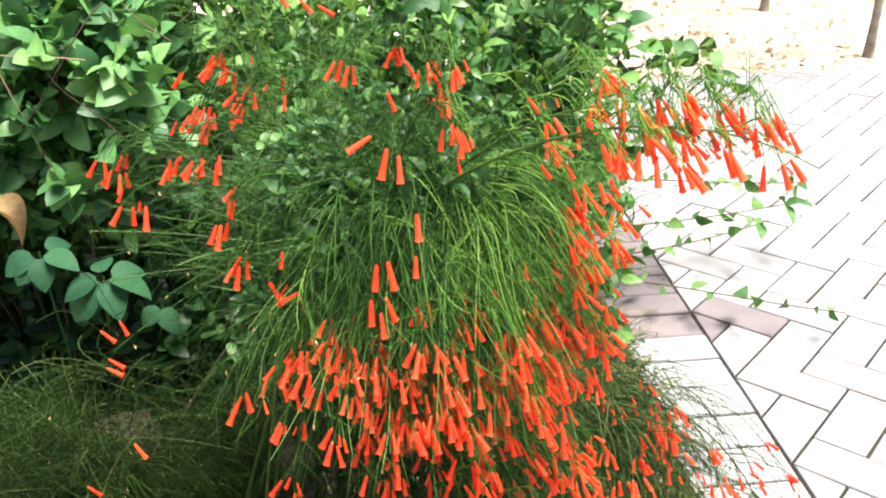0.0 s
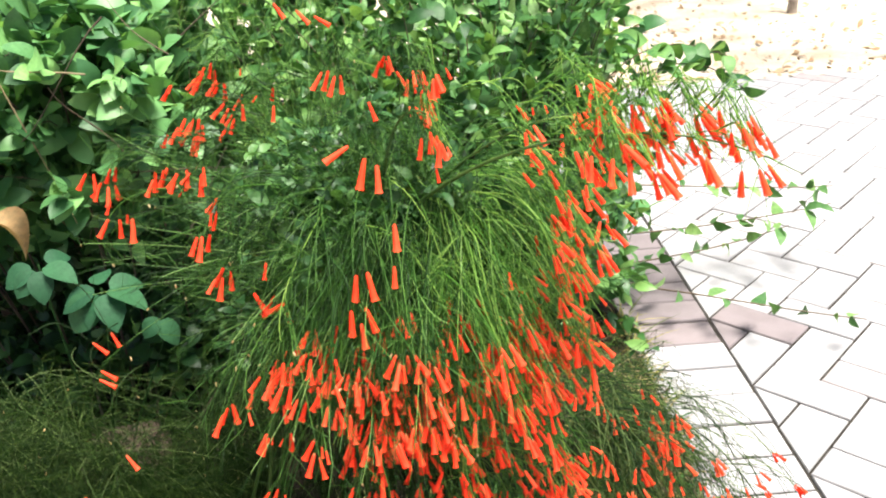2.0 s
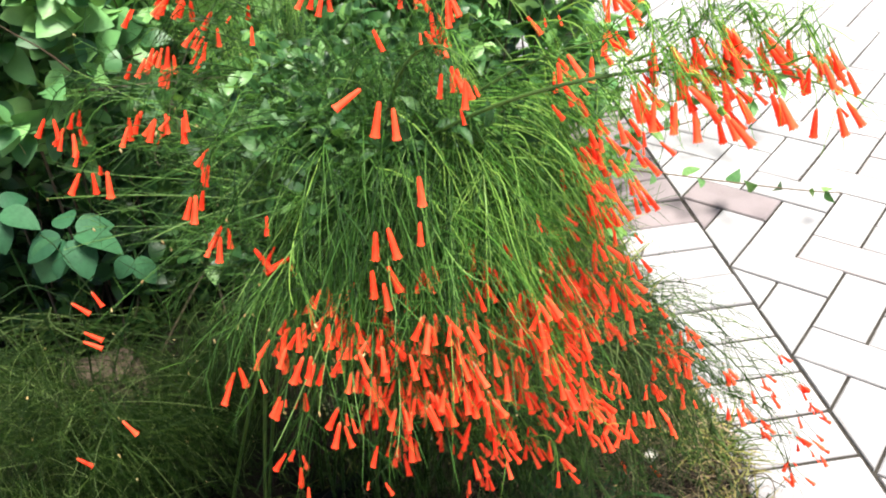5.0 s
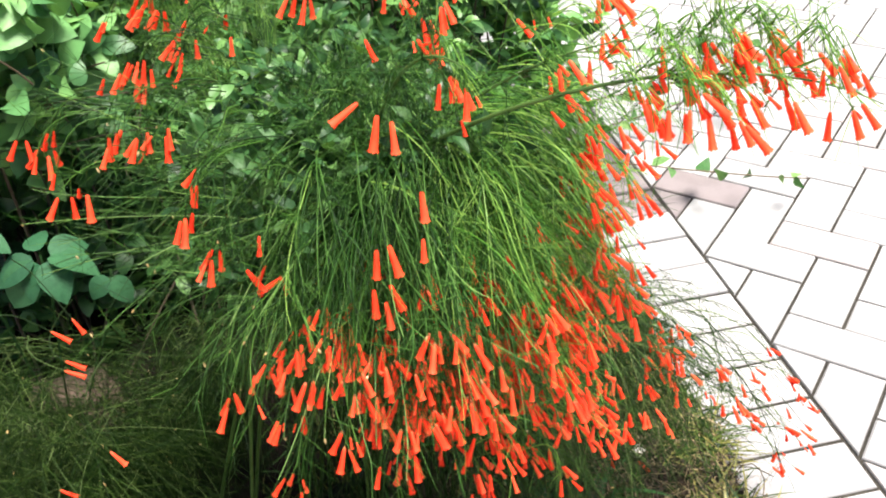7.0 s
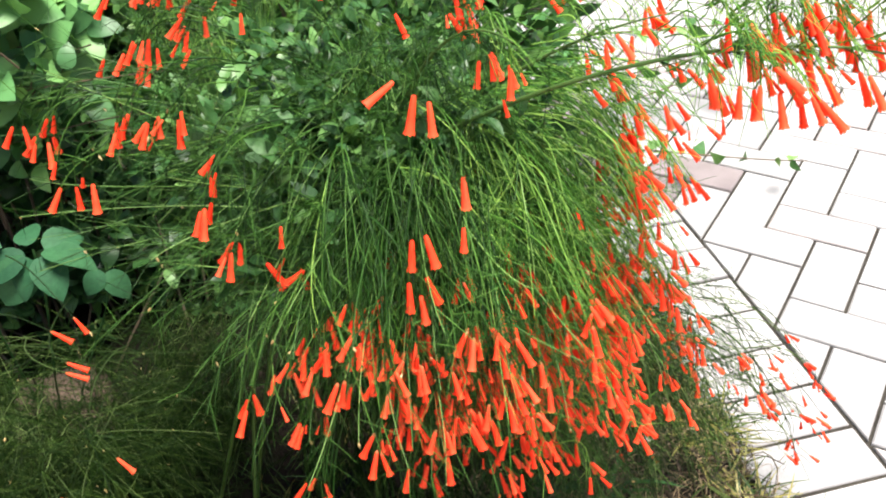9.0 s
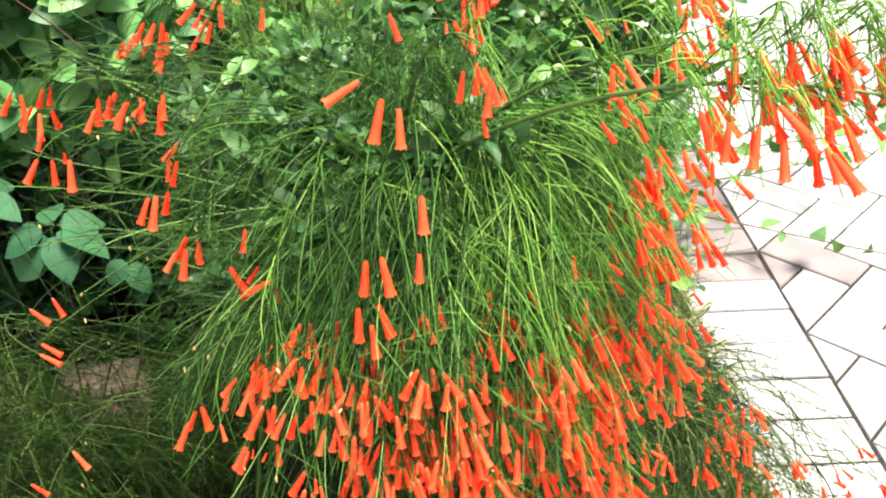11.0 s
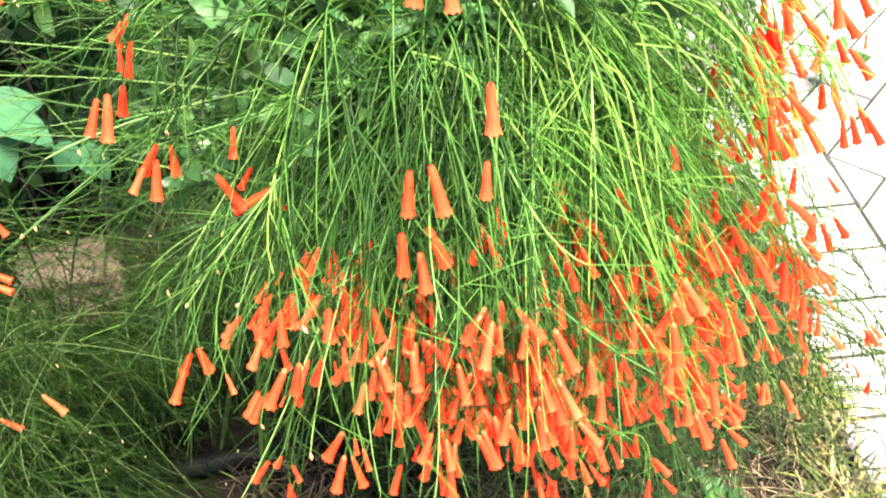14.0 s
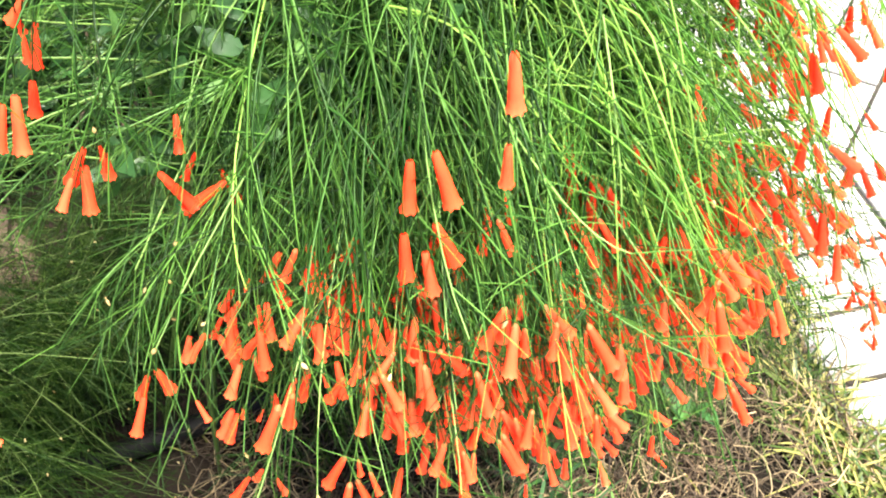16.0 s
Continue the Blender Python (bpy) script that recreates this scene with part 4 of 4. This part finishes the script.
def blades(g, at, length, width, lean, bend):
    """Grass blades: flat tapering ribbons that bend over."""
    n = len(at)
    phi = g.uniform(0, 2 * np.pi, n)
    out = np.stack([np.cos(phi), np.sin(phi), 0 * phi], -1)
    l = (length * g.uniform(0.5, 1.3, n))[:, None]
    lean = (lean * g.uniform(0.3, 1.5, n))[:, None]
    up = np.array((0, 0, 1.0))
    p = (at, at + l * 0.35 * (up + out * lean * 0.5), at + l * 0.7 * (up * (1 - 0.4 * bend) + out * lean), at + l * (up * (1 - bend) + out * lean * 1.3))
    lines = bezier(p, 5)
    side = np.stack([-np.sin(phi), np.cos(phi), 0 * phi], -1)[:, None] * (width * np.array((0.7, 1.0, 0.9, 0.6, 0.05)))[None, :, None]
    v = np.stack([lines - side, lines + side], 2).reshape(n, 10, 3)
    i = np.arange(n * 10).reshape(n, 5, 2)
    q = np.stack([i[:, :-1, 0], i[:, :-1, 1], i[:, 1:, 1], i[:, 1:, 0]], -1).reshape(-1, 4)
    return v.reshape(-1, 3), q


def patches(g, n, x0, x1, y0, y1, spots, spread):
    """Points on the soil that gather round some spots."""
    c = np.stack([g.uniform(x0, x1, spots), g.uniform(y0, y1, spots)], -1)
    p = c[g.integers(0, spots, n)] + spread * g.standard_normal((n, 2))
    p = p[(p[:, 0] > x0) & (p[:, 0] < x1) & (p[:, 1] > y0) & (p[:, 1] < y1)]
    return np.concatenate([p, np.full((len(p), 1), -0.014)], 1)


def ground_cover():
    g = np.random.default_rng(51)
    inner = patches(g, 450, -1.0, -0.24, -1.0, 0.35, 40, 0.018)
    broad = patches(g, 420, -0.75, -0.23, -0.85, 0.1, 20, 0.016)
    edge = patches(g, 3400, -0.37, -0.190, -0.85, 0.34, 70, 0.024)
    edge = edge[(edge[:, 1] > -0.45) | (edge[:, 0] > -0.27)]
    lawn = new("grass", mesh_of("grass", *joined([blades(g, inner, 0.045, 0.0013, 0.8, 0.4), blades(g, edge, 0.055, 0.0020, 1.0, 0.35)]), [M_GRASS]))
    tagged(lawn, "short patchy green grass along the paving edge", "grass", kind="stuff")
    tufts = new("grass_tufts", mesh_of("grass_tufts", *blades(g, broad, 0.060, 0.0036, 1.0, 0.45), [M_WEED]))
    tagged(tufts, "dark green broad grass blades in tufts among dead grass", "grass", kind="stuff")
    m = 11000
    at = np.stack([g.uniform(-0.98, -0.21, m), g.uniform(-1.1, 0.2, m), g.uniform(-0.012, 0.022, m)], -1)
    at = at[(at[:, 1] < -0.50) | (at[:, 0] > -0.46)]
    m = len(at)
    phi = g.uniform(0, 2 * np.pi, m)
    l = 0.045 * g.uniform(0.35, 1.7, m)
    d = np.stack([np.cos(phi), np.sin(phi), 0.3 * g.standard_normal(m)], -1) * l[:, None]
    bow = 0.55 * l[:, None] * g.standard_normal((m, 3)) * (1, 1, 0.5) + (0, 0, 0.008)
    bow2 = bow + 0.35 * l[:, None] * g.standard_normal((m, 3)) * (1, 1, 0.4)
    lines = bezier((at, at + d * 0.33 + bow, at + d * 0.66 + bow2, at + d), 6)
    lines[..., 2] = np.maximum(lines[..., 2], -0.013)
    straw = new("dead_grass", mesh_of("dead_grass", *tubes(lines, g.uniform(0.0004, 0.0011, (m, 1))), [M_STRAW]))
    tagged(straw, "matted dry straw-coloured dead grass on the soil", "dead grass", kind="stuff")
    k = 1500
    at = np.stack([g.uniform(0.0, 4.5, k), 2.3 + 3.2 * g.random(k) ** 1.5, np.full(k, -0.02)], -1)
    way = g.standard_normal((k, 3)) * (1, 1, 0.15)
    turn, at = leaf_matrices(g, at, way, 0.042 * g.uniform(0.4, 1.4, k), 0.85)
    v = np.einsum("nij,kj->nki", turn, LEAF_V) + at[:, None]
    v[..., 2] = np.maximum(v[..., 2], -0.028)
    q = LEAF_Q[None] + (np.arange(k) * len(LEAF_V))[:, None, None]
    litter = new("leaf_litter", mesh_of("leaf_litter", v.reshape(-1, 3), q.reshape(-1, 4), [M_LITTER]))
    tagged(litter, "brown dry fallen leaves scattered on pale sand", "leaf litter", kind="stuff")


ground_cover()


def fallen():
    """Dropped flowers, a pale pebble, a broad-leaved weed and a curled dead leaf."""
    g = np.random.default_rng(52)
    for x, y in ((-0.346, -0.51), (-0.387, -0.518), (-0.532, -0.618), (-0.558, -0.604), (-0.484, -0.636), (-0.30, -0.42), (-0.45, -0.70), (-0.62, -0.66)):
        ob = new("fallen_flower", FLOWER_ONE)
        ob.matrix_basis = pose(x, y, 0.014, 90 + g.normal(0, 12), 0, g.uniform(0, 360)) @ Matrix.Scale(0.023, 4)
        tagged(ob, "dropped orange-red tube flower lying on dead grass", "flower", "fallen flowers")
    weed = thing("weed", (-0.395, -0.625, -0.014), "low weed with broad pointed green leaves in dead grass", "weed")
    single = mesh_of("leaf", LEAF_V, LEAF_Q, [M_WEED_ONE])
    n = 8
    phi = np.arange(n) * 2.4 + g.random()
    way = np.stack([np.cos(phi), np.sin(phi), 0.8 * g.random(n) + 0.1], -1)
    root = np.array((-0.395, -0.625, 0.0)) + 0.008 * g.standard_normal((n, 3)) * (1, 1, 0.5)
    turn, at = leaf_matrices(g, root, way, 0.038 * g.uniform(0.7, 1.2, n), 0.8, 0.15)
    leaves(weed, turn, at, SLIM, single, M_WEED_ONE, n)
    strands_part(weed, "stem", [tubes(bezier(tuple(np.array([(-0.395, -0.625, z)]) for z in (-0.016, -0.01, 0.0, 0.008)), 6), 0.002, 5)], M_WEED_ONE)
    dead = new("dead_leaf", mesh_of("dead_leaf", *leaf_shape(9, 1.6, 0.75, 0.55), [M_CURLED]))
    dead.matrix_basis = pose(-1.250, -0.45, 0.675, 35, 40, 20) @ Matrix.Scale(0.070, 4)
    tagged(dead, "large tan dry leaf curled up and caught in the shrub", "leaf")


fallen()


def hose():
    p = [np.array([q], float) for q in ((-1.6, -0.46, 0.0), (-1.28, -0.54, 0.0), (-1.08, -0.52, 0.012), (-0.92, -0.49, 0.014))]
    l1 = bezier(tuple(p), 24)
    p = [np.array([q], float) for q in ((-0.92, -0.49, 0.014), (-0.86, -0.48, 0.014), (-0.8, -0.42, 0.0), (-0.74, -0.34, -0.03))]
    l2 = bezier(tuple(p), 16)
    line = np.concatenate([l1, l2[:, 1:]], 1)
    ob = new("garden_hose", mesh_of("garden_hose", *tubes(line, 0.014, 10), [M_HOSE]))
    tagged(ob, "black ribbed garden hose lying on the soil", "hose")


hose()


def rock(name, place, size, seed, label, turn=0.0, mat=M_STONE):
    bm = bmesh.new()
    bmesh.ops.create_cube(bm, size=1)
    bmesh.ops.bevel(bm, geom=bm.edges[:], offset=0.09, segments=2, affect="EDGES")
    bmesh.ops.subdivide_edges(bm, edges=bm.edges[:], cuts=2, use_grid_fill=True)
    for v in bm.verts:
        n = noise.noise_vector(v.co * 2.5 + Vector((seed, 0, 0)))
        v.co += n * 0.05
        v.co = Vector((v.co.x * size[0], v.co.y * size[1], v.co.z * size[2]))
    me = bpy.data.meshes.new(name)
    bm.to_mesh(me)
    bm.free()
    me.materials.append(mat)
    me.polygons.foreach_set("use_smooth", [True] * len(me.polygons))
    ob = new(name, me)
    ob.matrix_basis = pose(*place, 0, 0, turn)
    tagged(ob, label, "stone")


rock("stone_block", (-1.215, -0.29, 0.060), (0.14, 0.10, 0.28), 2, "rough buff stone block half hidden in the planting, coloured dark for shade", 8)


def tree(place, height, radius, seed):
    g = np.random.default_rng(seed)
    t = thing("tree", place, "slim brown tree trunk standing in pale sand", "tree", "slim trees")
    top = np.array((0.2 * g.standard_normal(), 0.2 * g.standard_normal(), height))
    line = bezier((np.zeros((1, 3)), np.array([(0.03, 0, height * 0.3)]), top[None] * 0.7, top[None]), 14)
    v, q = tubes(line, radius * np.linspace(1.15, 0.5, 14), 10)
    v = v + 0.004 * g.standard_normal(v.shape)
    part("trunk", mesh_of("trunk", v, q, [M_BARK]), t)
    n = 14
    s = line[0, g.integers(6, 14, n)]
    e = s + g.standard_normal((n, 3)) * (0.7, 0.7, 0.2) + (0, 0, 0.5)
    limbs = bezier((s, s * 0.6 + e * 0.4 + (0, 0, 0.1), s * 0.3 + e * 0.7 + (0, 0, 0.15), e), 8)
    part("limbs", mesh_of("limbs", *tubes(limbs, radius * np.linspace(0.4, 0.08, 8), 5), [M_BARK]), t, kind="stuff")
    k = 700
    at = limbs[g.integers(0, n, k), g.integers(3, 8, k)] + 0.14 * g.standard_normal((k, 3))
    turn, at = leaf_matrices(g, at, g.standard_normal((k, 3)), 0.09 * g.uniform(0.6, 1.2, k), 0.4)
    v = np.einsum("nij,kj->nki", turn, LEAF_V) + at[:, None]
    q = LEAF_Q[None] + (np.arange(k) * len(LEAF_V))[:, None, None]
    part("crown", mesh_of("crown", v.reshape(-1, 3), q.reshape(-1, 4), [M_SMALL]), t, kind="stuff")


rock("pebble", (-0.335, -0.481, 0.004), (0.022, 0.016, 0.014), 7, "small pale pebble lying in dead grass", 30, M_PALE)


tree((1.66, 2.62, -0.03), 2.6, 0.02, 61)
tree((1.62, 3.8, -0.03), 2.8, 0.022, 62)
tree((2.45, 4.2, -0.03), 2.8, 0.03, 63)

lay_pavement()
